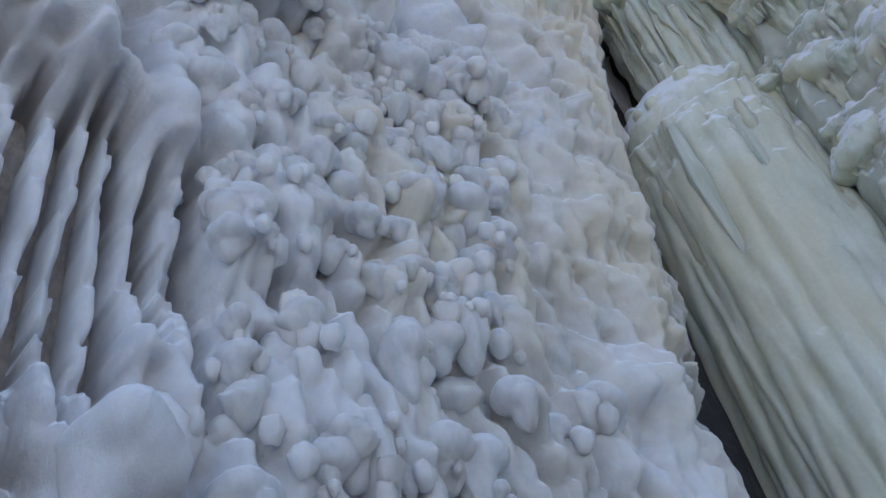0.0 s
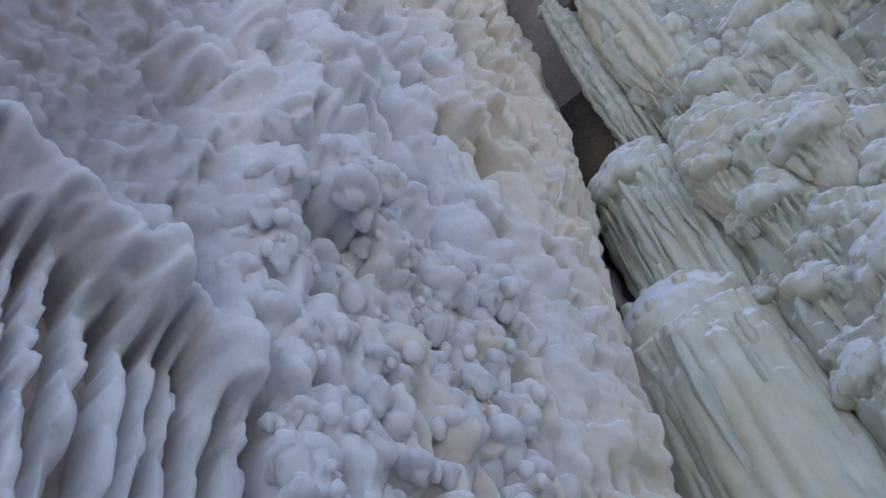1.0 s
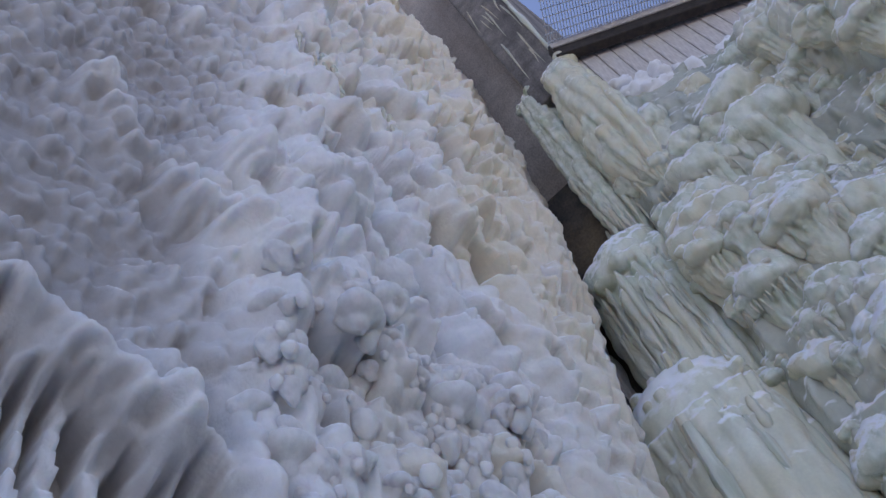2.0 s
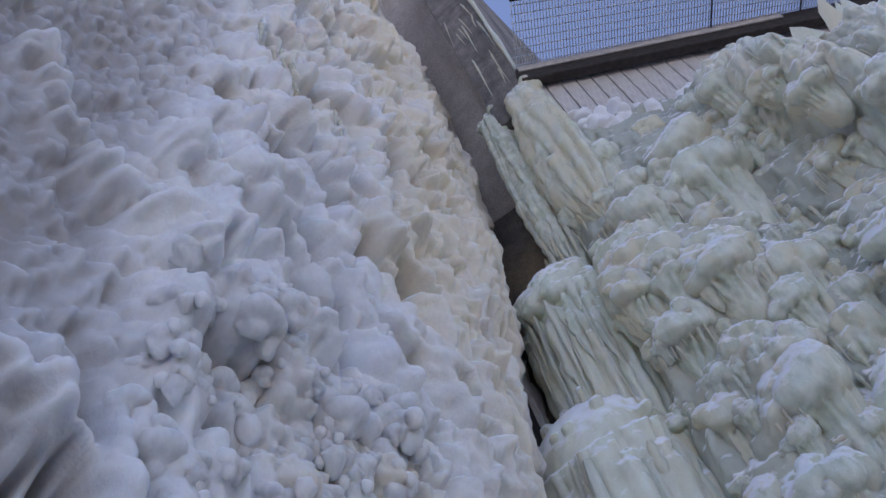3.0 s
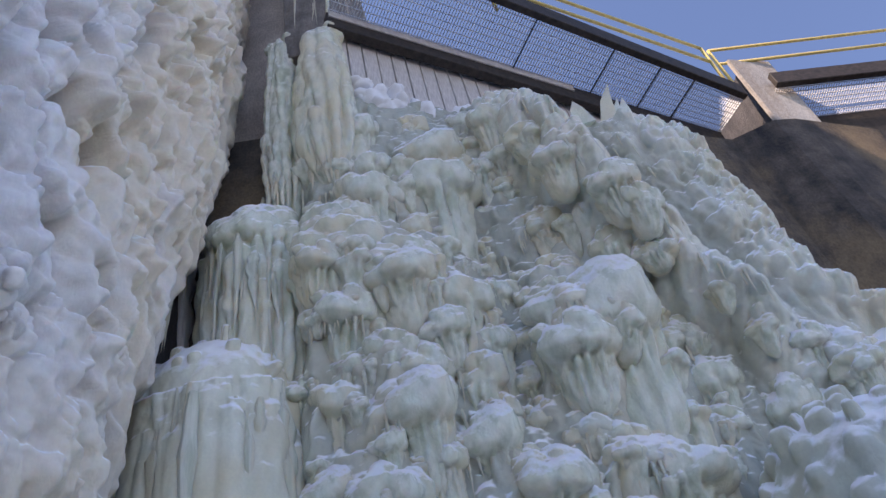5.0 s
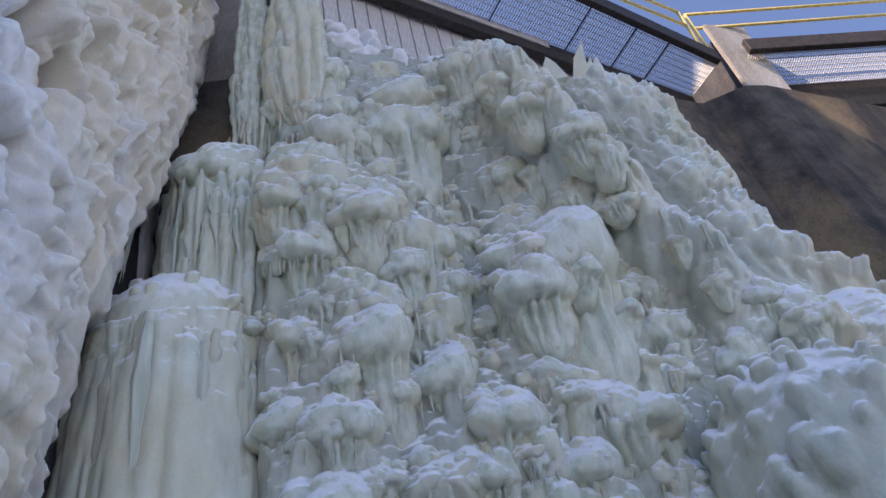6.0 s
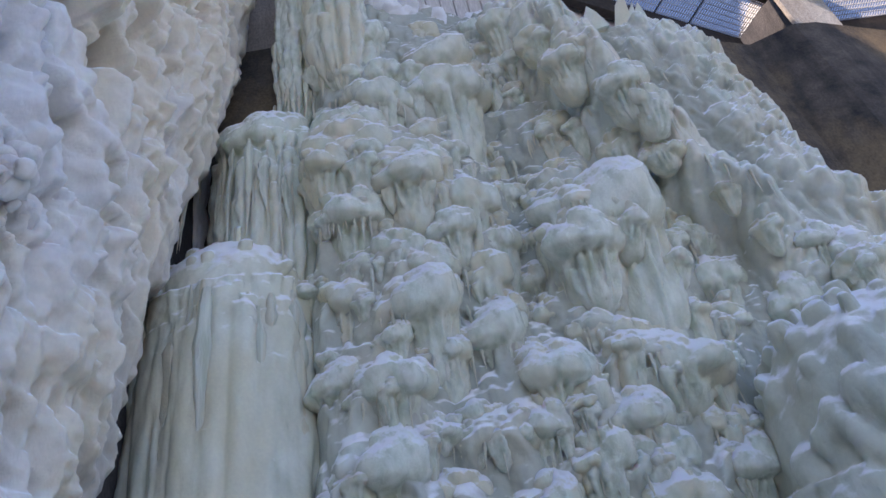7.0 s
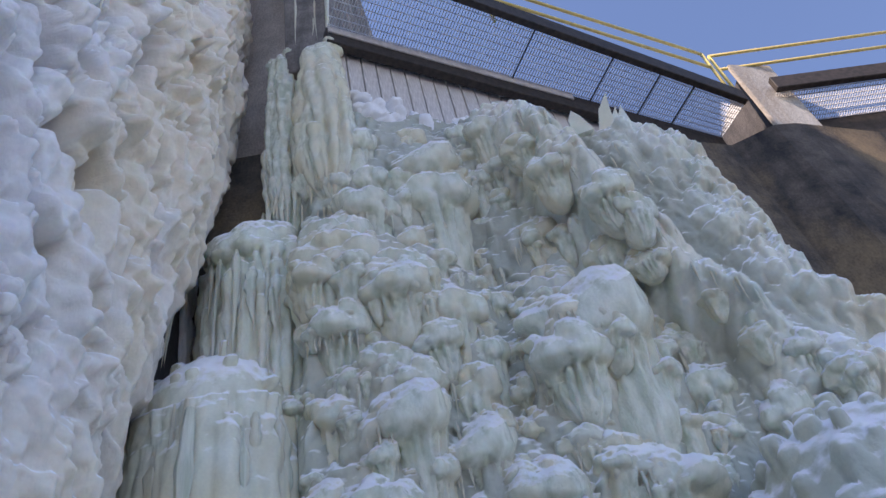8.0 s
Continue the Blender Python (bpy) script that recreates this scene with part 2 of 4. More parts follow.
# unseen ground, dark so that little light bounces up onto the ice
ground = part("ground", bm, plain_material("dark_low_bounce_ground", (0.08, 0.075, 0.07), (0.28, 0.285, 0.29), 0.6, 0.0, 1.2))
tagged(ground, "unseen ground below the dam, kept dark to limit bounced light", "ground", kind="structure")


def icicle_mesh(seed):
    a, q = np.meshgrid(np.linspace(0, 2 * np.pi, 9), np.linspace(0, 1, 14))
    r = 0.5 * (1 - q) ** 0.75 * (1 + 0.18 * np.sin(q * 23 + seed) + 0.14 * np.sin(q * 51 + 2 * seed)) * (0.35 + 0.65 * np.clip(q * 6, 0, 1))
    return mesh_from_grid("icicle", np.stack([r * np.cos(a) + 0.25 * np.sin(q * 4 + seed), r * np.sin(a), -q], -1), DRIP_ICE, flip=True)


ICICLES = [icicle_mesh(k) for k in range(4)]
def lump_mesh(name, seed, tall, rows, cols, bulbs, drips, mat, dome=0.8, core=0.8, draw=0.25, size=(0.2, 0.42), thin=(0.07, 0.16), reach=(0.3, 1.0), foot=0.75, soft=16.0, brow=0.1, slope=0.0, grain=0.03, wave=0.2, blend=9.0, proud=(0.97, 1.12)):
    """A lump of frozen spray of radius 1: merged round bulbs over a dome whose top is z = 0, and drips grown together into a skirt
    that hangs from the brow to -tall. draw: how far the skirt draws in; foot: where it begins to close; grain: fine unevenness."""
    q = np.random.default_rng(seed)
    top_rows = max(6, int(rows * min(0.55, 1.5 * dome / (tall + dome * 0.5))))
    a = np.linspace(0, 2 * np.pi, cols)
    a[-1] = 0.0
    # bulbs spread over the dome, the larger ones low on the brow
    spots = []
    for _ in range(bulbs * 30):
        up, turn_ = q.uniform(-0.3, 1.0), q.uniform(0, 2 * np.pi)
        b = q.uniform(*size) * (1.1 - 0.35 * max(up, 0))
        flat = math.sqrt(max(0.0, 1 - up * up))
        far = (1.0 - b * 0.75) * q.uniform(0.9, 1.06)
        c = np.array([far * flat * math.cos(turn_), far * flat * math.sin(turn_), far * up])
        if all(np.linalg.norm(c - d) > 0.72 * max(b, e) for d, e in spots):
            spots.append((c, b))
        if len(spots) == bulbs:
            break
    def merged_(ts, k):
        ts = np.stack(ts)
        m = ts.max(0)
        return m + (np.log(np.exp(k * (ts - m)).sum(0)) - 0.35) / k

    # dome: rays from its middle
    up = np.linspace(np.pi / 2, 0, top_rows)[:, None]
    d = np.stack([np.cos(up) * np.cos(a), np.cos(up) * np.sin(a), np.sin(up) + 0 * a], -1)
    ts = [np.full(d.shape[:2], core)]
    for c, b in spots:
        along = d @ c
        inside = b * b - c @ c + along * along
        ts.append(np.where(inside > 0, along + np.sqrt(np.clip(inside, 0, None)), 0.0))
    crown = d * merged_(ts, blend)[..., None]
    crown[..., 2] *= dome
    # skirt: level rays from the axis
    low = tall - dome
    z = np.linspace(0, 1, rows - top_rows + 1)[1:, None] * low
    share = z / low
    body = core * (1 - draw * (1 - (1 - np.clip(share * 1.5, 0, 1)) ** 2)) + 0 * a
    close = np.sqrt(np.clip(1 - np.clip((share - foot) / (1 - foot), 0, 1) ** 2, 0, 1))
    ts = [body]
    for c, b in spots:
        cut_ = b * b - (z / dome + c[2]) ** 2
        far, turn_ = math.hypot(c[0], c[1]), math.atan2(c[1], c[0])
        inside = cut_ - (far * np.sin(a - turn_)) ** 2
        ts.append(np.where(inside > 0, far * np.cos(a - turn_) + np.sqrt(np.clip(inside, 0, None)), 0.0))
    for _ in range(drips):
        turn_, w, long = q.uniform(0, 2 * np.pi), q.uniform(*thin), low * q.uniform(*reach)
        start, lean = q.uniform(-0.15, brow) * low, q.normal(0, 0.05)
        run = np.clip((z - start) / long, 0, 1)
        wide = w * np.sqrt(1 - run) * np.clip((z - start) / w * 0.8 + 0.4, 0, 1) * (1 + wave * np.sin(z / w * q.uniform(0.6, 1.4) + turn_))
        far = (1 - draw * (1 - (1 - np.clip(share * 1.5, 0, 1)) ** 2)) * core * q.uniform(*proud)
        turn_ = turn_ + lean * z
        inside = wide ** 2 - (far * np.sin(a - turn_)) ** 2
        ts.append(np.where((inside > 0) & (np.cos(a - turn_) > 0), far * np.cos(a - turn_) + np.sqrt(np.clip(inside, 0, None)), 0.0))
    rr = merged_(ts, np.interp(share, [0, 0.25], [blend, soft])) * close
    skirt = np.stack([rr * np.cos(a), rr * np.sin(a), -z + 0 * a], -1)
    grid = np.concatenate([crown, skirt])
    flat = grid.reshape(-1, 3)
    shift = Vector((seed * 3.7, 1.3, 0))
    n = np.array([noise.noise(Vector((p[0] * 3, p[1] * 3, p[2] * 2.2)) + shift) + 0.8 * noise.noise(Vector((p[0] * 9, p[1] * 9, p[2] * 5)) + shift) for p in flat.tolist()])
    wide = np.hypot(flat[:, 0], flat[:, 1])
    flat[:, :2] *= (1 + grain * n * np.clip(wide * 3, 0, 1) / np.maximum(wide, 0.3))[:, None]
    flat[:, 2] += grain * n * 0.8
    grid = flat.reshape(grid.shape)
    grid[:, -1] = grid[:, 0]
    grid[..., 2] += -dome + slope * grid[..., 1] * np.clip(1 + grid[..., 2], 0, 1)
    return mesh_from_grid(name, grid, mat, flip=True)


# ---- left concrete wall and its coat of ice ----
wall_west = part("wall_west", box_bm((-3.2, -12, -0.5), (-2.12, 9.5, 21.5), 0.02), CONCRETE)
# dark panel over the wall that paints in the shade of the gap
wall_gap_shade = part("wall_gap_shade", box_bm((-2.2, 3.75, -0.5), (-2.105, 9.4, 10.4), 0.01), SHADE_CONCRETE)
tagged(wall_gap_shade, "dark concrete panel painted as the shaded gap behind the ice pillars", "wall", kind="structure")
tagged(wall_west, "tall grey concrete training wall, stained and partly iced over", "wall", kind="structure")
wall_return = part("wall_return", box_bm((-2.12, 6.05, 10.2), (-1.1, 9.4, 21.5), 0.02), CONCRETE)
tagged(wall_return, "pale grey concrete wall corner beside the pier", "wall", kind="structure")


def ice_edge(z):
    """How far along the wall the coat of ice reaches at a height."""
    return np.interp(z, [2.0, 3.5, 4.2, 5.1, 6.5, 7.7, 9.2, 11.7, 14.2, 15.9, 17.6], [3.55, 3.9, 4.12, 4.25, 4.56, 4.94, 5.3, 5.75, 5.93, 5.3, 4.9])


def comb_ridge(y):
    """Height of the thick lip from which the comb of icicles hangs."""
    return 4.72 - 0.5 * (y - 0.45) - 0.25 * np.clip(y - 0.9, 0, 1)


def on_coat(y, z):
    return (y < ice_edge(z) - 0.05) and not (z < comb_ridge(y) + 0.02 and y < 1.4) and z < 8.0 + 1.6 * max(y, 0.0) + 0.3


# the largest knobs: along the wall, height, radius
SPOTS = [(1.81, 4.75, .156), (2.21, 4.99, .142), (1.41, 4.25, .098), (1.69, 3.97, .075), (1.78, 3.72, .084), (2.34, 4.2, .071), (2.49, 4.13, .1), (1.6, 3.53, .067),
                (1.96, 4.17, .056), (1.77, 3.14, .091), (1.94, 3.02, .081), (.97, 4.35, .078), (2.45, 3.58, .099), (2.4, 3.88, .103), (1.49, 4.8, .112), (1.67, 5.03, .095),
                (2.65, 3.12, .123), (2.94, 3.29, .103), (2.13, 2.93, .075), (1.56, 4.03, .054), (1.88, 4.25, .059), (2.37, 4.56, .056), (2.17, 4.62, .051), (2.55, 4.86, .099),
                (2.19, 5.71, .144), (1.87, 5.32, .142), (2.29, 4.89, .124), (2.33, 3.22, .102), (2.49, 3.19, .085), (1.77, 2.84, .059)]
bulb_r = np.random.default_rng(12)
KNOBS = [(y, z, min(r, 0.11)) for y, z, r in SPOTS if z < 5.2] + [(1.22, 2.72, 0.15)]
while len(KNOBS) < 230:
    y, z = bulb_r.uniform(0.3, 3.2), 2.6 + 2.7 * bulb_r.random()
    line = 1.8 + 0.16 * (z - 4)
    if on_coat(y, z) and y > 1.2 + 0.1 * (z - 4) and abs(y - line) < 0.75 + 0.1 * (z - 3):
        KNOBS.append((y, z, bulb_r.uniform(0.04, 0.09) * (1 + 0.05 * max(0, z - 5))))


def wall_ice():
    rows, z = [1.2], 1.2
    while z < 18.0:
        z += 0.0142 + max(0.0, z - 4) * 0.002
        rows.append(z)
    y, z = np.meshgrid(np.linspace(-1.0, 6.3, 520), np.array(rows))
    base = 0.07 + 0.07 * value_noise(y * 1.3, z * 0.8, 1) + 0.035 * value_noise(y * 4, z * 2.2, 2)
    base += 0.008 * value_noise(y * 24, z * 11, 8)
    h = np.zeros_like(y)
    r = np.random.default_rng(3)
    for cy, cz, w in KNOBS:
        blob(h, y, z, cy, cz - 0.3 * w, w * 0.85, w * 0.9, r.uniform(2.5, 5.5))
    # knobs of all sizes with short tails, in slanting bands
    for size, n in ((1.0, 620), (0.62, 1100), (0.42, 900)):
        for _ in range(n):
            cy, cz = r.uniform(-0.9, 6.1), 1.5 + 15.5 * r.random() ** 1.2
            band = value_noise(np.array([(cz + cy * 1.2) * 1.1]), np.array([(cy - cz * 0.4) * 0.5]), 21)[0]
            line = abs(cy - 1.85 - 0.2 * (cz - 4))
            if not on_coat(cy, cz) or r.random() > 0.3 + 0.8 * band or (line > 1.3 and size > 0.7 and r.random() < 0.4):
                continue
            if cy < 1.15 + 0.12 * (cz - 4) and 4.4 < cz < 8.2 and (size > 0.5 or r.random() < 0.5):
                continue
            w = r.uniform(0.075, 0.125) * size * (1 + 0.045 * max(0, cz - 6))
            lean = h[min(np.searchsorted(z[:, 0], cz), len(z) - 1), min(np.searchsorted(y[0], cy), y.shape[1] - 1)] * 0.15
            blob(h, y, z, cy, cz, w, lean + w * r.uniform(1.1, 1.8), r.uniform(1.1, 2.2))
    # scaly sheet beyond the comb
    for _ in range(2600):
        cy, cz = r.uniform(-0.6, 2.2), r.uniform(4.5, 9.5)
        if not on_coat(cy, cz) or cy > 1.3 + 0.14 * (cz - 4):
            continue
        w = r.uniform(0.018, 0.045) * (1 + 0.06 * (cz - 5))
        blob(h, y, z, cy, cz, w, w * r.uniform(0.7, 1.5), r.uniform(1.2, 2.8))
    # drips between them
    for _ in range(420):
        cy, cz = r.uniform(1.2, 4.2), r.uniform(2.6, 7.5)
        w = r.uniform(0.02, 0.05)
        drape(h, y, z, cy, cz, w, w * r.uniform(1.2, 2.2), r.uniform(0.25, 0.8))
    # cream curtains near the far end
    for _ in range(150):
        cy, cz = r.uniform(2.6, 5.2), r.uniform(2.6, 9.5)
        if cy > ice_edge(cz) - 0.05 or cy < 2.4 + 0.16 * (cz - 3):
            continue
        w = r.uniform(0.06, 0.16)
        drape(h, y, z, cy, cz, w, w * r.uniform(0.6, 1.1), w * r.uniform(4, 9), 0.05, r.uniform(-0.16, 0.02), 1.6)
    # hollowed ice: round basins with thin drooping lips between them
    zone = np.clip((y - 2.7 - 0.12 * (z - 3)) * 1.3, 0, 1)
    h = softened(h * (1 - 0.35 * zone), 2)
    sag = 0.0 * y
    for _ in range(2):
        wy, wz = y + 0.1 * value_noise(y * 3.1, z * 2.3, 33) + 0.22 * z, z + sag
        lip = 1 - np.abs(2 * value_noise(wy * 4.6, wz * 2.5, 31) - 1)
        lips = 0.2 * lip ** 1.3 + 0.1 * (1 - np.abs(2 * value_noise(wy * 9.5, wz * 5.4, 32) - 1)) ** 1.2 + 0.045 * (1 - np.abs(2 * value_noise(wy * 19, wz * 9.5, 34) - 1)) 
        sag = 0.75 * lips
    h = h + zone * lips * 1.35
    # swollen knobs, close together, drooping towards their lower ends
    sheet = np.clip((1.25 + 0.13 * (z - 4) - y) * 2.2, 0, 1) * np.clip((z - 4.2) * 2, 0, 1)
    grow = 1 + 0.05 * np.clip(z - 5, 0, 6)
    sag = 0.0 * y
    for _ in range(3):
        wy, wz = (y + 0.2 * z + 0.12 * value_noise(y * 2.3, z * 1.7, 35)) / 0.25, (z + 0.1 * value_noise(y * 2.9, z * 2.1, 36) + sag) / 0.36
        near = np.clip((5.2 - z) / 1.3, 0, 1)
        nubs = (0.4 * (1 - near) * cells(wy * 0.84, wz * 0.86, 37) + 0.17 * near * cells(wy * 2.0, wz * 1.15, 63)) * (0.55 + 0.6 * value_noise(y * 1.7, z * 1.1, 38)) + 0.07 * cells(wy * 2.1 + 5, wz * 2.2 + 3, 39)
        sag = 0.8 * nubs
    legs = np.clip((4.8 - z) * 1.2, 0, 1) * np.clip((2.9 - y) * 2, 0, 1)
    h += legs * 0.13 * cells(y / 0.13 + 0.6 * value_noise(y * 3, z * 1.5, 55), z / 1.1, 56)
    h = np.maximum((0.55 + 0.7 * sheet) * h, 0) + nubs * grow * (1 - 0.8 * sheet) * (1 - 0.7 * zone) + 0.25 * h * zone
    # slanting swollen ridges
    swell = np.zeros_like(y)
    for k, (y0, z0, run, rise) in enumerate([(1.2, 6.6, 1.6, -1.7), (1.75, 9.6, 1.5, -2.0), (2.3, 11.2, 1.7, -2.7), (0.45, 6.9, 1.0, -1.5), (0.3, 4.78, 0.8, -0.48), (2.9, 13.5, 1.6, -3.2)]):
        for q in np.linspace(0, 1, 22):
            w = r.uniform(0.07, 0.12)
            drape(swell, y, z, y0 + run * q + r.normal(0, 0.025), z0 + rise * q + r.normal(0, 0.04), w, w * r.uniform(1.1, 1.6), w * 3.0, 0.04, 0.0, 1.0)
    h = 0.75 * h + 0.25 * h * (swell == 0) + 1.15 * softened(swell, 2)
    near_end = np.clip((ice_edge(z) - y) / (0.3 + 0.09 * z), 0, 1)
    h = h * (0.3 + 0.7 * near_end)
    base += 0.03 * value_noise((y + 0.45 * z) * 9, (z - 0.3 * y) * 4.5, 9) * np.clip(1.6 - y, 0, 1)
    base += 0.05 * np.clip((y - 1.15) * 3, -1, 1)
    thick = softened(base + h, 1)
    # bare wall below the comb's lip, between hanging icicles
    wob = value_noise(y * 3.1, z * 0.7, 41)
    strip = 0.5 + 0.5 * np.sin(2 * np.pi * (y / 0.105 + 1.3 * wob)) + 0.55 * (value_noise(y * 16, z * 14, 42) - 0.5)
    start = 0.1 + 0.28 * value_noise(y * 8, z * 0, 47)
    under = np.clip((comb_ridge(y) - start - z) * 9, 0, 1) * np.clip((1.5 - y) * 4, 0, 1) * np.clip((z - 2.6 - 0.5 * value_noise(y * 7, z * 0, 43)) * 3, 0, 1)
    gap = under * np.clip((0.52 - strip + 0.12 * np.clip(4.2 - z, 0, 1.2)) * 5, 0, 1)
    thick = np.where(under > 0, np.minimum(thick, thick * (1 - 0.4 * under)), thick) - gap * 0.3
    # upper left: the coat ends in a ragged line
    top = 8.0 + 1.6 * np.clip(y, -1, 9) + 0.5 * value_noise(y * 9, z * 0.6, 44) - 0.2 + 9.0 * np.clip(y - 1.0, 0, 9)
    thick = thick - np.clip((z - top) * 4, 0, 0.5)
    end = ice_edge(z) + 0.08 + 0.16 * (value_noise(z * 3.2, z * 0, 45) - 0.5) + 0.1 * (value_noise(z * 11, z * 0, 46) - 0.5)
    over = np.clip((end - y) / 0.16, -1, 1)
    thick = thick * np.clip(np.sqrt(np.clip(over, 0, 1)), 0, 1) + np.where(over < 0, over * 0.2, 0) - 0.03 * (over <= 0)
    out = -2.12 + thick * 1.15
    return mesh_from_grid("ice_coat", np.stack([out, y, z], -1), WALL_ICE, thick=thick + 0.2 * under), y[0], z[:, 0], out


coat_mesh, COAT_Y, COAT_Z, COAT_X = wall_ice()
ice_wall = part("ice_coat", coat_mesh, None)
tagged(ice_wall, "white knobbly spray ice coating the concrete wall", "ice", kind="structure")


NODULES = [lump_mesh("ice_knob", 60 + k, tall, 26, 30, 2 + k % 3, 2, BULB_ICE, 0.95, 0.78, 0.3, (0.5, 0.75), (0.25, 0.4), (0.7, 1.2), 0.2, 9.0, 0.1, grain=0.03) for k, tall in enumerate((1.9, 2.1, 2.6, 2.0, 3.0, 2.3, 2.0, 2.4))]
for y, z, r in KNOBS:
    ob = new("ice_knob", NODULES[bulb_r.integers(8)])
    ob.parent = ice_wall
    i, j = np.searchsorted(COAT_Z, z), np.searchsorted(COAT_Y, y)
    ob.matrix_local = Matrix.LocRotScale((COAT_X[i, j] - 0.6 * r, y, z + 0.85 * r), Euler((bulb_r.normal(0, 0.1), -0.08, bulb_r.uniform(0, 6.3))), (r * 1.2, r * bulb_r.uniform(0.95, 1.25), r * bulb_r.uniform(0.95, 1.25)))


def bulb_points(seed, rows=11, cols=15):
    a, q = np.meshgrid(np.linspace(0, 2 * np.pi, cols), np.linspace(0, np.pi, rows))
    p = np.stack([np.sin(q) * np.cos(a), np.sin(q) * np.sin(a), np.cos(q)], -1)
    lump = np.array([noise.noise(Vector(v) * 1.5 + Vector((seed * 5.3, 1, 2))) for v in p.reshape(-1, 3)]).reshape(a.shape)
    lump[:, -1] = lump[:, 0]
    p = p * (1 + 0.26 * lump)[..., None]
    p[..., 2] *= np.where(p[..., 2] < 0, 1.5, 0.9)
    return p


def joined_bulbs(name, spots, mat):
    """Many small knobs in one mesh: spots of (x, y, z, radius)."""
    shapes = [bulb_points(k) for k in range(12)]
    rows, cols = shapes[0].shape[:2]
    n = rows * cols
    i, j = np.meshgrid(np.arange(rows - 1), np.arange(cols - 1), indexing="ij")
    c = (i * cols + j).ravel()
    quads = np.stack([c, c + cols, c + cols + 1, c + 1], -1)
    points = np.concatenate([shapes[k % 12].reshape(-1, 3) * r + np.array([x, y, z]) for k, (x, y, z, r) in enumerate(spots)])
    faces = np.concatenate([quads + k * n for k in range(len(spots))])
    me = bpy.data.meshes.new(name)
    me.from_pydata(points.tolist(), [], faces.tolist())
    me.materials.append(mat)
    me.polygons.foreach_set("use_smooth", np.ones(len(me.polygons), bool))
    me.update()
    return me


# droplets frozen onto the knobs and between them, in clusters
droplets = []
for y, z, r in KNOBS:
    for _ in range(bulb_r.integers(0, 3)):
        a, far = bulb_r.uniform(0, 2 * math.pi), r * bulb_r.uniform(0.55, 1.25)
        yy, zz, w = y + far * math.cos(a), z - 0.25 * r + far * math.sin(a), r * bulb_r.uniform(0.3, 0.7)
        if not (COAT_Y[0] < yy < COAT_Y[-1] and COAT_Z[0] < zz < COAT_Z[-1]):
            continue
        inside = max(0.0, 1 - (far / r) ** 2) ** 0.5 * r * 0.7
        droplets.append((COAT_X[np.searchsorted(COAT_Z, zz), np.searchsorted(COAT_Y, yy)] + inside - 0.55 * w, yy, zz, w))
drop_ob = new("frozen_droplets", joined_bulbs("frozen_droplets", droplets, BULB_ICE))
drop_ob.parent = ice_wall
tagged(drop_ob, kind="stuff")


# ---- dam with its frozen fall ----
def face_y(x):
    return 5.55 + np.where(x > -0.3, 0.5, 0.15) * (x + 0.3)


def dam_body():
    xs = np.concatenate([np.linspace(-2.3, 4, 40), np.linspace(4.3, 16, 40)])
    prof = [(-0.55, -0.5), (0.3, 10.3), (0.3, 10.45), (2.4, 10.45), (2.4, -0.5)]
    rise = np.interp(xs, [2.6, 3.7], [0, 0.6])
    nose = np.interp(xs, [4.3, 5.0], [0, 0.5])
    co = np.array([[(x, face_y(x) + dy - (n if dy < 1 else 0), z + (up if z > 5 else 0)) for x, up, n in zip(xs, rise, nose)] for dy, z in prof])
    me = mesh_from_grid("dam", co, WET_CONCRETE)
    me.polygons.foreach_set("use_smooth", np.zeros(len(me.polygons), bool))
    return me


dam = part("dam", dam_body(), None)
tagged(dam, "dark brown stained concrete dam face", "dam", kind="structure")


def fall_edge(z):
    """Where the ice ends towards the bare concrete, at a height."""
    return np.interp(z, [5.0, 6.4, 6.9, 7.3, 8.1, 9.4, 10.2, 10.6], [7.5, 7.0, 4.4, 3.85, 3.78, 3.67, 3.4, 3.2])


LUMPS = []


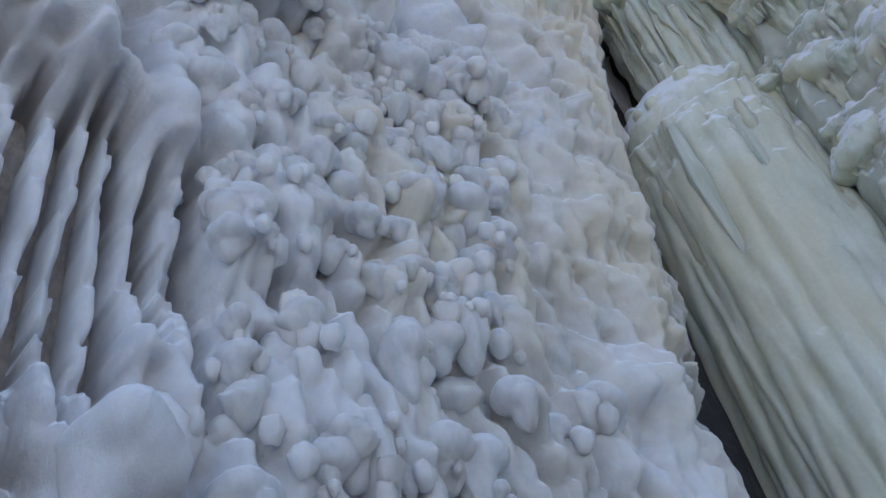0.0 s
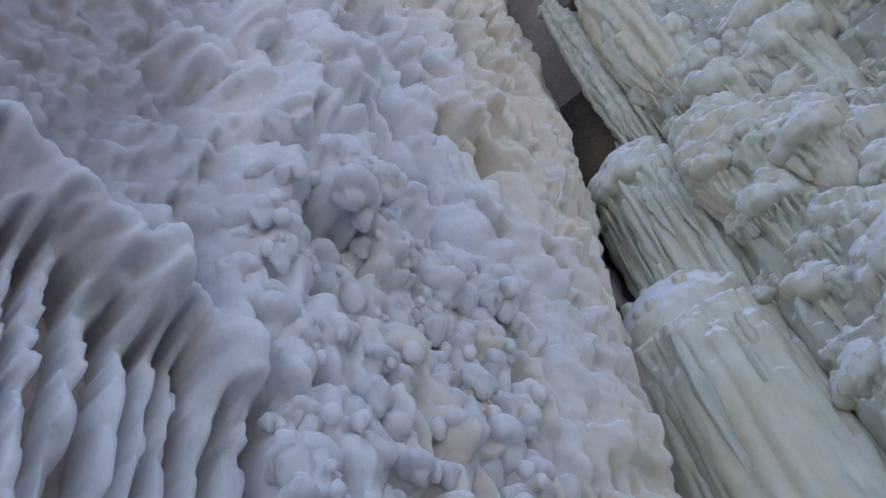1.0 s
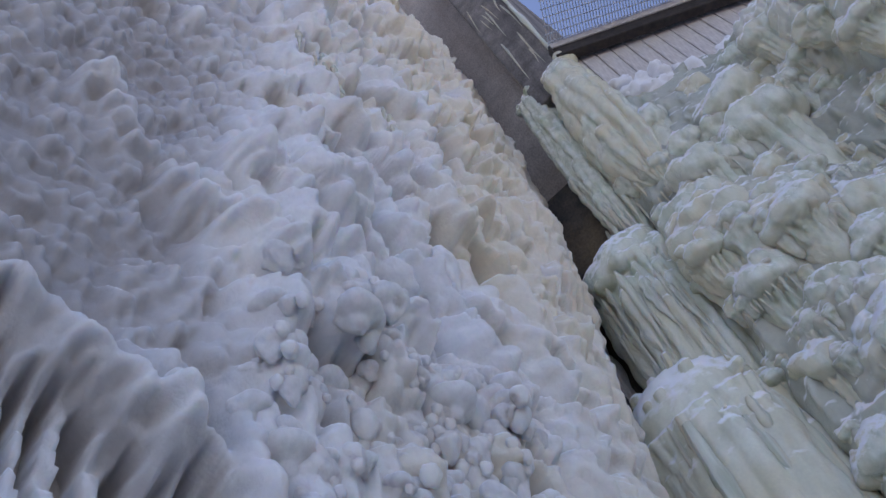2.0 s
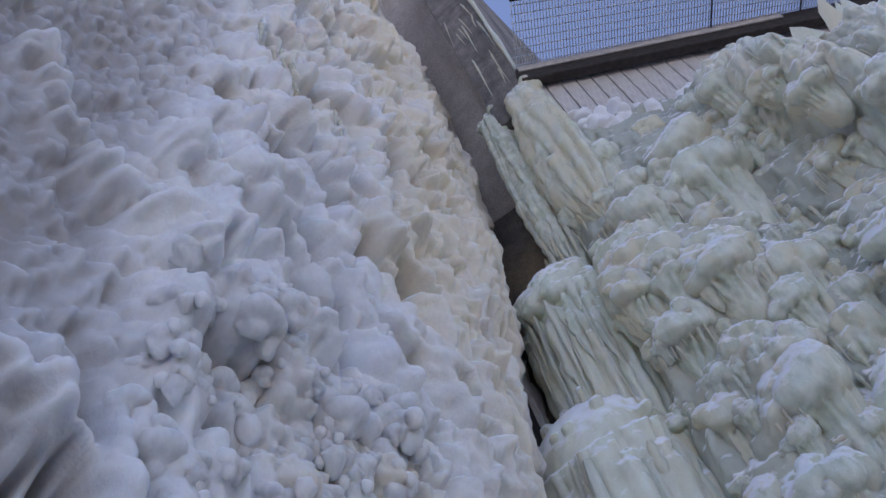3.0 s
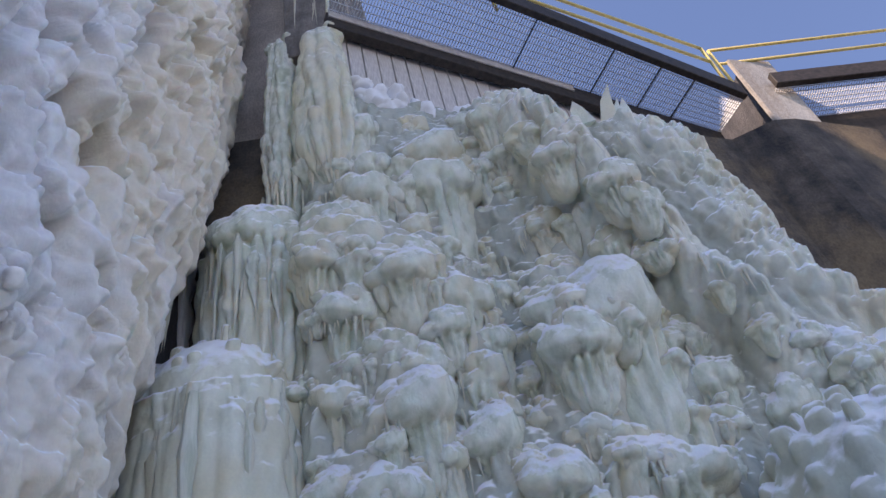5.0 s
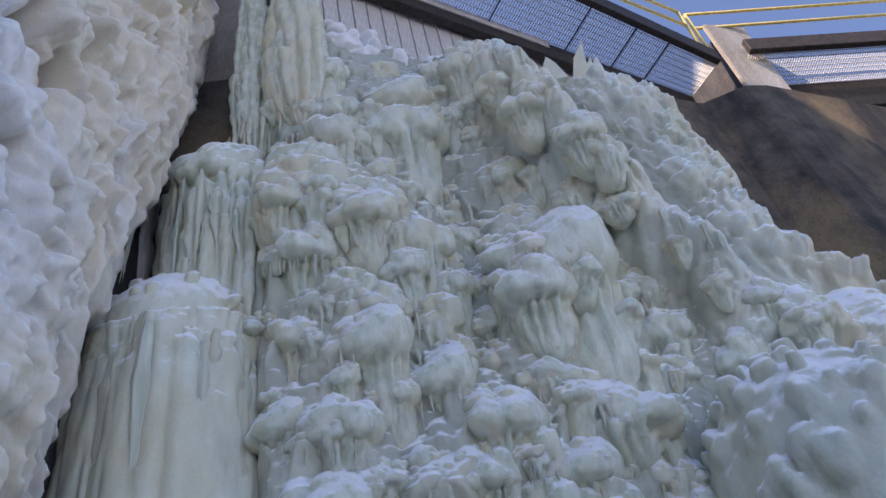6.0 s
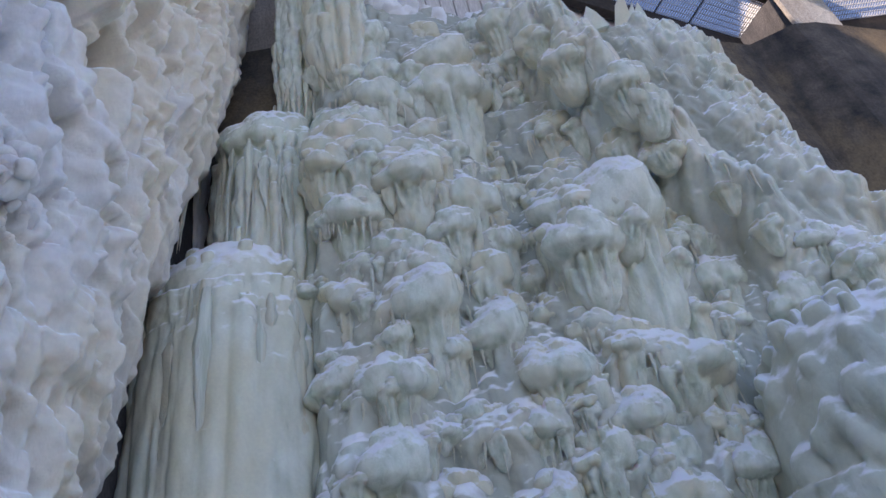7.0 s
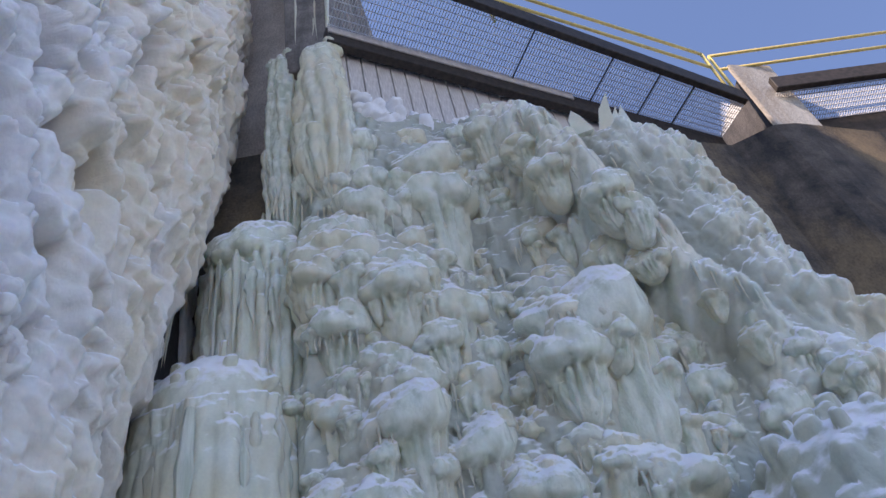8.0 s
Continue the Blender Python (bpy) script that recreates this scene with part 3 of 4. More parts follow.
def fall_ice():
    x, z = np.meshgrid(np.linspace(-1.75, 7.0, 560), np.linspace(1.0, 10.9, 700))
    base = 0.12 + 0.14 * value_noise(x * 1.1, z * 0.7, 11) + 0.05 * value_noise(x * 4, z * 2.4, 12)
    ridge = np.interp(z, [5.8, 6.4, 6.9, 8.3, 10.2], [3.4, 3.0, 2.35, 1.8, 1.3])
    base += 0.68 * np.exp(-(((x - ridge) / 0.4) ** 2)) * np.clip((z - 5.8) / 1.7, 0, 1) * np.clip((10.6 - z) / 1.4, 0, 1)
    base += 0.35 * np.exp(-(((x - 1.3) / 0.42) ** 2)) * np.exp(-(((z - 6.4) / 0.6) ** 2))
    base -= 0.2 * np.exp(-(((x - 0.6) / 0.2) ** 2)) * np.clip((z - 5.4) / 0.5, 0, 1) * np.clip((9.2 - z) / 0.8, 0, 1)
    base -= 0.28 * np.exp(-(((x - ridge - 0.75) / 0.3) ** 2)) * np.clip((z - 6.9) / 0.5, 0, 1)
    base += 0.03 * value_noise(x * 11, z * 3.0, 13) + 0.006 * value_noise(x * 30, z * 12, 14)
    h = np.zeros_like(x)
    r = np.random.default_rng(5)

    def cluster(cx, cz, w, long, out, heads=True):
        drape(h, x, z, cx, cz, w, out * 0.45, long, 0.06)
        if heads:
            LUMPS.append((cx, cz, w, long))

    for cx, cz, w, long in [(-.68, 5.95, .22, .85), (-.21, 5.9, .3, .95), (.22, 5.62, .26, .95), (-.44, 5.09, .25, .7), (-.39, 5.4, .13, .4), (-.11, 5.32, .17, .5), (-.69, 8.2, .36, .8),
                            (-.62, 7.74, .38, .9), (-.77, 7.42, .22, .6), (-.12, 7.5, .3, .7), (-.63, 6.96, .29, .8), (-.14, 7.18, .28, .9), (.25, 7.11, .28, 1.4), (-.3, 6.37, .21, .55),
                            (-.12, 6.25, .22, .6), (-.85, 6.74, .12, .45), (-1.01, 6.2, .17, .5), (-.6, 6.23, .17, .45), (.27, 9.44, .37, 1.2), (-.3, 8.62, .32, 1.3), (.28, 8.94, .38, 1.7)]:
        cluster(cx, cz, w, long, w * 1.3)
    for cx, cz, w, long in [(.73, 9.14, .19, .8), (.66, 8.44, .16, .8), (.62, 7.94, .14, .8), (.43, 7.53, .15, .8), (.54, 7.3, .17, .9), (1.3, 7.08, .5, 1.5), (1.54, 7.1, .25, .8), (1.02, 6.41, .32, .9),
                            (1.1, 7.56, .26, .85), (1.12, 8.2, .25, .8), (.84, 7.11, .14, .5), (.71, 6.6, .15, .45), (.64, 6.18, .15, .4), (.66, 5.8, .15, .4), (1.41, 6.53, .24, .8), (.38, 5.8, .15, .4)]:
        cluster(cx, cz, w, long, w * (1.1 if w > 0.2 else 1.3))
    for cx, cz, w, long in [(-.23, 4.62, .16, .6), (.15, 4.7, .22, .6), (-.55, 4.54, .28, .7), (.43, 4.78, .21, .55), (.71, 4.86, .21, .5), (1.0, 4.83, .26, .5), (1.1, 4.5, .25, .6), (.7, 4.47, .24, .6),
                            (1.68, 4.85, .27, .5), (1.34, 5.43, .42, .7), (.98, 5.6, .22, .45), (.6, 5.23, .27, .4), (2.02, 5.8, .21, 1.3), (1.66, 4.52, .24, .6), (-.14, 4.24, .2, .5), (1.14, 4.17, .26, .5), (.35, 4.16, .21, .5)]:
        cluster(cx, cz, w, long, w * 1.35)
    # the long slanting ridge: swollen, running smoothly into itself
    along = np.interp(z, [5.8, 6.4, 6.9, 8.3, 10.2], [3.4, 3.0, 2.35, 1.8, 1.3])
    for _ in range(110):
        cz = r.uniform(6.0, 10.3)
        cx = float(np.interp(cz, [5.8, 6.4, 6.9, 8.3, 10.2], [3.4, 3.0, 2.35, 1.8, 1.3])) + r.normal(-0.05, 0.2)
        w = r.uniform(0.1, 0.26)
        blob(h, x, z, cx, cz, w, w * r.uniform(0.5, 0.85), r.uniform(1.5, 3.5))
    for cx, cz, w, long in [(3.03, 6.4, .4, .9), (3.5, 6.5, .5, 1.2), (4.2, 6.75, .7, 2.0), (5.2, 6.9, .8, 2.0)]:
        cluster(cx, cz, w, long, w * 1.9, False)
    # knobbly curtain along the bare concrete
    for _ in range(230):
        cz = r.uniform(6.8, 10.4)
        cx = float(fall_edge(cz)) - abs(r.normal(0, 0.35))
        w = r.uniform(0.06, 0.17)
        blob(h, x, z, cx, cz, w, w * r.uniform(0.6, 1.0), r.uniform(1.3, 3.0))
    h = softened(h, 3)
    # streaked flank between them, pebbled near the crest
    flank = np.clip((x - along - 0.3) * 4, 0, 1)
    run = x + 0.42 * z
    base += flank * (0.07 * value_noise(run * 7, z * 1.4, 51) + 0.035 * value_noise(run * 17, z * 4.5, 52))
    pebble = value_noise(run * 15, z * 11, 53) + 0.5 * value_noise(run * 31, z * 24, 54)
    base += flank * 0.07 * np.clip((z - 8.4) / 0.8, 0.25, 1) * pebble
    # swollen lumps that droop at their lower ends, finer and flatter on the flank
    sag = 0.0 * x
    for _ in range(3):
        wx, wz = (x - 0.12 * z + 0.15 * value_noise(x * 1.9, z * 1.3, 57)) / 0.34, (z + 0.12 * value_noise(x * 2.3, z * 1.9, 58) + sag) / 0.5
        nubs = 0.26 * cells(wx, wz, 59, 0.7) * (0.5 + 0.7 * value_noise(x * 1.4, z * 1.0, 60)) + 0.1 * cells(wx * 2.2 + 7, wz * 2.3 + 4, 61) + 0.04 * cells(wx * 4.7, wz * 4.6, 62)
        sag = 0.8 * nubs
    heads_here = np.clip((along - 0.35 - x) * 3, 0, 1)
    on_ridge = np.exp(-(((x - along) / 0.35) ** 2))
    h = h + nubs * (1 - 0.5 * heads_here) * (1 - 0.15 * on_ridge) * (1 - 0.72 * flank * np.clip((fall_edge(z) - 0.5 - x) * 4, 0, 1))
    # long fluted curtains behind the heads
    for _ in range(330):
        cx, cz = r.uniform(-1.0, 2.4), r.uniform(3.0, 10.4)
        w = r.uniform(0.05, 0.13)
        drape(h, x, z, cx, cz, w, w * r.uniform(0.9, 1.6), r.uniform(0.5, 1.5), 0.04)
    h = softened(h, 1)
    edge = fall_edge(z) + 0.14 * (value_noise(z * 2.6, z * 0, 15) - 0.5) + 0.08 * (value_noise(z * 9, z * 0, 16) - 0.5)
    crest = 10.42 + 0.14 * value_noise(x * 2.2, x * 0, 17) + 0.06 * value_noise(x * 9, x * 0, 18)
    left = -1.1 + 0.1 * value_noise(z * 2, z * 0, 19)
    keep = np.minimum(np.clip((edge - x) / 0.2, -0.6, 1), np.clip((x - left) / 0.2, -1.5, 1))
    keep = np.minimum(keep, np.clip((crest - z) / 0.14, -0.6, 1))
    keep = np.sign(keep) * np.sqrt(np.abs(keep))
    y = face_y(x) - 0.08 * (10.6 - z) + 0.32 - (base + h + 0.1) * keep
    y = np.where(keep < 0, face_y(x) - 0.08 * (10.6 - z) + 0.6, y)
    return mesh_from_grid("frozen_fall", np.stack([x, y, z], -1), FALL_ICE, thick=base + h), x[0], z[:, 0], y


fall_mesh, FALL_X, FALL_Z, FALL_Y = fall_ice()
frozen_fall = part("frozen_fall", fall_mesh, None)
tagged(frozen_fall, "pale green and cream frozen waterfall with snow-dusted lumps", "ice", kind="structure")


def column(name, label, x, y, top, low, r, seed, mat, bulbs, drips_, rows=150, cols=200, **more):
    ob = part(name, lump_mesh(name, seed, (top - low) / r, rows, cols, bulbs, drips_, mat, **more), None)
    ob.location, ob.scale = (x, y, top), (r, r, r)
    return tagged(ob, label, "ice")


def drips(owner, x, y, r, z0, z1, n, seed, longest):
    """Long icicles hanging down the front of a pillar."""
    q = np.random.default_rng(seed)
    for k in range(n):
        a = math.radians(q.uniform(185, 365))
        ob = new("icicle", ICICLES[q.integers(4)])
        ob.parent = owner
        w = 0.04 + 0.15 * q.random() ** 2 * (r / 0.7)
        spot = Vector((x + r * math.cos(a), y + r * math.sin(a), q.uniform(z0, z1))) - owner.location
        k_ = owner.scale[0]
        ob.matrix_local = Matrix.LocRotScale(spot / k_, Euler((0, 0, q.uniform(0, 6))), Vector((w, w, longest * q.uniform(0.2, 1.0))) / k_)


big = column("ice_pillar", "massive cream ice pillar with a snow-capped top and fluted icicles", -1.69, 5.17, 6.9, 0.6, 0.7, 2, PILLAR_ICE, 26, 240, 220, 420, dome=1.0, core=0.88, draw=-0.13, blend=20.0, size=(0.05, 0.11), thin=(0.025, 0.12), reach=(0.15, 1.4), foot=0.97, soft=40.0, brow=0.2, slope=0.5, grain=0.02, wave=0.06, proud=(0.92, 1.01))
drips(big, -1.69, 5.17, 0.66, 5.4, 6.0, 30, 3, 2.4)
lesser = column("ice_pillar", "shorter cream ice pillar with a lumpy head and icicle skirt", -1.44, 5.32, 8.55, 5.2, 0.5, 4, DRIP_ICE, 26, 60, 150, 200, dome=1.0, core=0.82, draw=0.05, size=(0.22, 0.42), thin=(0.06, 0.17), reach=(0.15, 0.9), foot=0.95, brow=0.3, slope=0.4)
drips(lesser, -1.44, 5.32, 0.46, 7.2, 7.8, 20, 4, 1.3)
col_a = column("hanging_ice", "broad hanging ice column below the concrete pier", -0.66, 5.38, 12.0, 8.6, 0.29, 6, DRIP_ICE, 8, 50, 150, 130, dome=0.8, core=0.5, draw=-1.1, size=(0.2, 0.4), thin=(0.12, 0.34), reach=(0.3, 1.0), foot=0.72, brow=0.75)
drips(col_a, -0.66, 5.38, 0.24, 8.95, 10.0, 26, 8, 0.8)
col_b = column("hanging_ice", "long hanging ice sheet beside the concrete wall", -1.2, 5.48, 12.3, 8.25, 0.22, 7, DRIP_ICE, 8, 44, 150, 130, dome=0.8, core=0.4, draw=-1.3, size=(0.2, 0.4), thin=(0.12, 0.34), reach=(0.3, 1.0), foot=0.7, brow=0.8)
drips(col_b, -1.2, 5.48, 0.24, 8.6, 9.9, 22, 10, 0.9)

# the heads of frozen spray that stand out of the fall
TALLS = (2.0, 2.5, 3.1, 3.8, 2.2, 2.8)
HEADS = [lump_mesh("ice_head", 11 + k, tall, 52, 76, 11 + k, 50 + 2 * k, DRIP_ICE, 0.95, 0.7, 0.18, (0.28, 0.5), (0.03, 0.1), (0.2, 1.0), 0.6, 34.0, 0.2, slope=0.3, grain=0.055, proud=(0.98, 1.16)) for k, tall in enumerate(TALLS)]
BUDS = [lump_mesh("ice_head", 31 + k, tall, 34, 38, 6 + k, 9, DRIP_ICE, 0.8, 0.72, 0.3, (0.3, 0.52), (0.08, 0.2), (0.3, 1.0), 0.4, 14.0, 0.15, slope=0.15) for k, tall in enumerate((2.2, 2.8, 3.4, 2.4, 3.9, 3.0))]
head_r = np.random.default_rng(8)
RIDGE_Z, RIDGE_X = [5.8, 6.4, 6.9, 8.3, 10.2], [3.4, 3.0, 2.35, 1.8, 1.3]


def fall_y(x, z):
    return FALL_Y[min(np.searchsorted(FALL_Z, z), len(FALL_Z) - 1), min(np.searchsorted(FALL_X, x), len(FALL_X) - 1)]


def head(x, z, w, long, small=False):
    ratio = long / w
    k = int(np.argmin([abs(ratio - q) for q in TALLS])) if head_r.random() < 0.6 else head_r.integers(6)
    ob = new("ice_head", (BUDS if small else HEADS)[k])
    ob.parent = frozen_fall
    y = 0.5 * (fall_y(x, z - w * 0.8) + fall_y(x, z - 0.2 * w)) + 0.36 * w
    ob.matrix_local = Matrix.LocRotScale((x, y, z + 0.16 * w), Euler((0.13, 0, head_r.uniform(-0.6, 0.6))), (w * 1.12, w * 1.12, w * head_r.uniform(1.05, 1.35)))


for x, z, w, long in LUMPS:
    head(x, z, w, long)
    for _ in range(1 + int(w > 0.2)):
        q = head_r.uniform(-0.95, 0.95)
        head(x + q * w, z - w * head_r.uniform(0.5, 1.4), w * head_r.uniform(0.32, 0.55), w, True)
for k in range(26 * 12):
    x, z = -0.85 + 0.36 * (k % 12) + 0.18 * ((k // 12) % 2) + head_r.normal(0, 0.07), 3.6 + 0.26 * (k // 12) + head_r.normal(0, 0.07)
    w = head_r.uniform(0.13, 0.24)
    if x > float(np.interp(z, RIDGE_Z, RIDGE_X)) + (0.3 if z < 7.4 else 0.15 if z < 8.4 else -0.1) or any(math.hypot(x - a, (z - b) * 0.8) < 0.75 * (w + c) for a, b, c, _ in LUMPS):
        continue
    LUMPS.append((x, z, w, w * 2.6))
    head(x, z, w, w * head_r.uniform(2.0, 3.8), w < 0.17)
for _ in range(60):
    x, z = head_r.uniform(-0.9, 3.2), head_r.uniform(3.2, 10.0)
    if x < float(np.interp(z, RIDGE_Z, RIDGE_X)) - 0.3:
        head(x, z, head_r.uniform(0.07, 0.15), 0.4, True)


MOUND_ICE = ice_material("dusted_mound_ice", (0.6, 0.6, 0.5), (0.5, 0.545, 0.46), (0.68, 0.71, 0.62), (0.6, 0.6, 0.48), (0.92, 0.93, 0.96), 0.3, 0.62)
column("ice_mound", "rounded snow-dusted ice mound with a knobbly surface", 2.72, 6.0, 5.38, 0.0, 0.98, 17, MOUND_ICE, 190, 30, 170, 240, blend=16.0, dome=1.5, core=0.965, draw=-0.05, size=(0.05, 0.12), thin=(0.08, 0.2), foot=0.97, slope=0.2)

# shards of broken ice standing on the crest
for k, (x, y, w, tall, tip) in enumerate([(2.5, 6.85, 0.12, 0.8, 0.24), (2.76, 6.98, 0.11, 0.6, 0.1), (2.2, 6.7, 0.13, 0.42, -0.02), (2.63, 6.9, 0.08, 0.5, 0.14)]):
    bm = bmesh.new()
    foot = [bm.verts.new((x + dx * w, y + dy, 10.35)) for dx, dy in ((-1, -0.03), (1, -0.04), (0.9, 0.05), (-0.9, 0.05))]
    mid = [bm.verts.new((x + tip * 0.5 + dx * w * 0.7, y + dy, 10.45 + tall * 0.6)) for dx, dy in ((-1, -0.02), (0.7, -0.03), (0.7, 0.03), (-1, 0.03))]
    peak = bm.verts.new((x + tip, y, 10.5 + tall))
    for i in range(4):
        j = (i + 1) % 4
        bm.faces.new((foot[i], foot[j], mid[j], mid[i]))
        bm.faces.new((mid[i], mid[j], peak))
    bm.faces.new(foot[::-1])
    shard = part("ice_shard", bm, DRIP_ICE)
    tagged(shard, "upright broken ice shard standing on the dam crest", "ice", "ice shards on the crest")

# ---- pier, walkway, boards ----
pier = part("pier", box_bm((-1.12, 5.35, 11.55), (-0.46, 9.2, 19.4), 0.03), PIER_CONCRETE)
tagged(pier, "grey concrete pier with dark wet underside", "pier", kind="structure")

UP = Vector((0, 0, 1))
A0, A1 = Vector((-0.45, 5.28, 12.1)), Vector((4.36, 8.77, 12.1))
ALONG = (A1 - A0).normalized()
OUT = Vector((ALONG.y, -ALONG.x, 0))
LONG, WIDE = (A1 - A0).length, 0.72


def span(start, along, long, label, deep=0.36, skew=0.0):
    """One span of the walkway: two beams, the open grating between them, and the handrail on its near side."""
    out = Vector((along.y, -along.x, 0))
    top = new("walkway")
    tagged(top, label, "walkway", "walkway spans")
    part("far_beam", beam_bm(start, start + along * long, 0.13, deep), BEAM, top)
    part("near_beam", beam_bm(start + out * (WIDE + skew) + UP * 0.26, start + out * WIDE + along * long + UP * 0.26, 0.1, 0.3), BEAM, top)
    # bearing bars, cross rods and the bars at the panels' ends
    grating = new("grating")
    grating.parent = top
    bar = beam_bm((0, 0.05, 0), (0, WIDE - 0.04, 0), 0.0055, 0.022, 0)
    bar_mesh = bpy.data.meshes.new("bearing_bar")
    bar.to_mesh(bar_mesh)
    bar.free()
    bar_mesh.materials.append(STEEL)
    turn = Matrix((along, out, UP)).transposed().to_4x4()
    n = int(long / 0.04)
    for i in range(n):
        ob = new("bearing_bar", bar_mesh)
        ob.parent = grating
        ob.matrix_local = Matrix.Translation(start + along * (i + 0.5) * 0.04) @ turn @ Matrix.Diagonal((1, 1 + skew * (1 - i / n) / WIDE, 1, 1))
    for i in range(1, 9):
        p = start + out * ((WIDE + skew) * i / 9)
        part("cross_rod", beam_bm(p, start + out * (WIDE * i / 9) + along * long, 0.007, 0.02, 0), STEEL, grating)
    return top


walkway = span(A0 - ALONG * 0.1, ALONG, LONG + 0.3, "steel walkway span with open grating deck between dark beams", skew=0.28)
flange = part("flange", beam_bm(A0 + OUT * 0.076 - ALONG * 0.08 + UP * 0.01, A0 + ALONG * 3.5 + OUT * 0.076 + UP * 0.01, 0.02, 0.15, 0.003), FLANGE, walkway, "frost-whitened beam flange")
for k in (2.55, 3.8, 4.6, 5.2):
    part("panel_bar", beam_bm(A0 + ALONG * k + OUT * 0.05 - UP * 0.005, A0 + ALONG * k + OUT * (WIDE - 0.04 + 0.28 * (1 - k / LONG)) - UP * 0.005, 0.011, 0.035, 0), BEAM, walkway)
B0 = Vector((5.25, 8.95, 12.1))
BALONG = Vector((0.97, 0.2, 0)).normalized()
span(B0, BALONG, 4.5, "farther walkway span with snow on its grating deck", 0.66)


def railing(p, along, long, label, first=0.0):
    rail = new("handrail")
    tagged(rail, label, "railing", "walkway railings")
    for z in (0.72, 1.15):
        part("rail", rod_bm(p + UP * z, p + along * long + UP * z, 0.026), YELLOW, rail)
    for q in np.arange(first, long + 0.01, 3.9):
        part("post", rod_bm(p + along * q - UP * 0.05, p + along * q + UP * 1.15, 0.026), YELLOW, rail)


near = A0 + OUT * WIDE + UP * 0.2
railing(near + ALONG * (LONG % 1.9 - 0.35), ALONG, LONG - LONG % 1.9 + 0.35, "worn yellow steel handrail with two rails", (LONG - LONG % 1.9 + 0.35) % 3.9)
railing(Vector((4.9, 8.27, 12.3)), Vector((0.98, 0.19, 0)).normalized(), 5.0, "worn yellow steel handrail turning at the pier")

# stop boards behind the walkway's far beam
boards = new("stop_boards")
tagged(boards, "row of weathered grey vertical planks above the dam crest", "boards")
plank = box_bm((-0.09, -0.025, 0), (0.09, 0.025, 1.85), 0.004)
plank_mesh = bpy.data.meshes.new("plank")
plank.to_mesh(plank_mesh)
plank.free()
plank_mesh.materials.append(WOOD)
turn = Matrix((ALONG, -OUT, UP)).transposed().to_4x4()
for i in range(29):
    ob = new("plank", plank_mesh)
    ob.parent = boards
    ob.matrix_local = Matrix.Translation(A0 + ALONG * (0.1 + i * 0.2) - OUT * (0.14 + bulb_r.uniform(0, 0.012)) - UP * 1.85) @ turn

# concrete pier at the walkway's bend, and the bare concrete beyond
def prism(points, z0, z1, bevel=0.015):
    bm = bmesh.new()
    low = [bm.verts.new((x, y, z0)) for x, y in points]
    high = [bm.verts.new((x, y, z1)) for x, y in points]
    n = len(points)
    for i in range(n):
        bm.faces.new((low[i], low[(i + 1) % n], high[(i + 1) % n], high[i]))
    bm.faces.new(high)
    bm.faces.new(low[::-1])
    bmesh.ops.recalc_face_normals(bm, faces=bm.faces[:])
    bmesh.ops.bevel(bm, geom=bm.edges[:], offset=bevel, segments=2, affect="EDGES")
    return bm


# shaded body and sunlit front of one pier, set by two concrete tones
pier_right = part("pier_right", prism([(5.15, 8.36), (5.66, 8.56), (5.4, 9.9), (4.78, 9.6)], 10.7, 12.9, 0.02), SHADE_CONCRETE)
tagged(pier_right, "stained concrete pier at the bend of the walkway, shade darkened into its colour", "pier", kind="structure")
part("facing", prism([(5.05, 8.24), (5.72, 8.5), (5.69, 8.56), (5.02, 8.3)], 10.8, 13.05, 0.012), SUNLIT_CONCRETE, pier_right, "pale slab added as the pier's sunlit front face")

# icicles hanging from the brows of the frozen lumps
tip_r = np.random.default_rng(33)
count = 0
while count < 260:
    i, j = tip_r.integers(219, len(FALL_Z) - 52), tip_r.integers(40, 289)
    x, z, y = FALL_X[j], FALL_Z[i], FALL_Y[i, j]
    under = FALL_Y[i - 10, j] - y
    if under < 0.05 or FALL_Y[i + 9, j] - y < 0.0:
        continue
    ob = new("icicle", ICICLES[count % 4])
    ob.parent = frozen_fall
    w = tip_r.uniform(0.018, 0.045)
    ob.matrix_local = Matrix.LocRotScale((x, y + 0.02, z), Euler((0, 0, tip_r.uniform(0, 6))), (w, w, tip_r.uniform(0.1, 0.38)))
    count += 1

# thin icicles along the ragged end of the wall's ice
end_r = np.random.default_rng(44)
fringe = new("icicle_fringe")
tagged(fringe, "fringe of thin icicles at the end of the wall ice", "icicles")
for k in range(34):
    z = end_r.uniform(6.5, 14)
    ob = new("icicle", ICICLES[k % 4])
    ob.parent = fringe
    w = end_r.uniform(0.03, 0.07)
    ob.matrix_local = Matrix.LocRotScale((-2.0, ice_edge(z) + end_r.uniform(-0.08, 0.05), z), Euler((0, 0, k)), (w, w, end_r.uniform(0.3, 0.9)))

# snow lying in clumps at the foot of the boards
CLUMPS = [lump_mesh("snow_clump", 80 + k, 1.5, 20, 24, 7, 4, SNOW, 0.8, 0.7, 0.1, (0.25, 0.45), (0.15, 0.25), foot=0.6, blend=8.0, grain=0.06) for k in range(4)]
clump_r = np.random.default_rng(55)


def clump(p, r, label, group):
    ob = new("snow_clump", CLUMPS[clump_r.integers(4)])
    ob.matrix_world = Matrix.LocRotScale(p, Euler((0, 0, clump_r.uniform(0, 6))), r)
    tagged(ob, label, "snow", group)


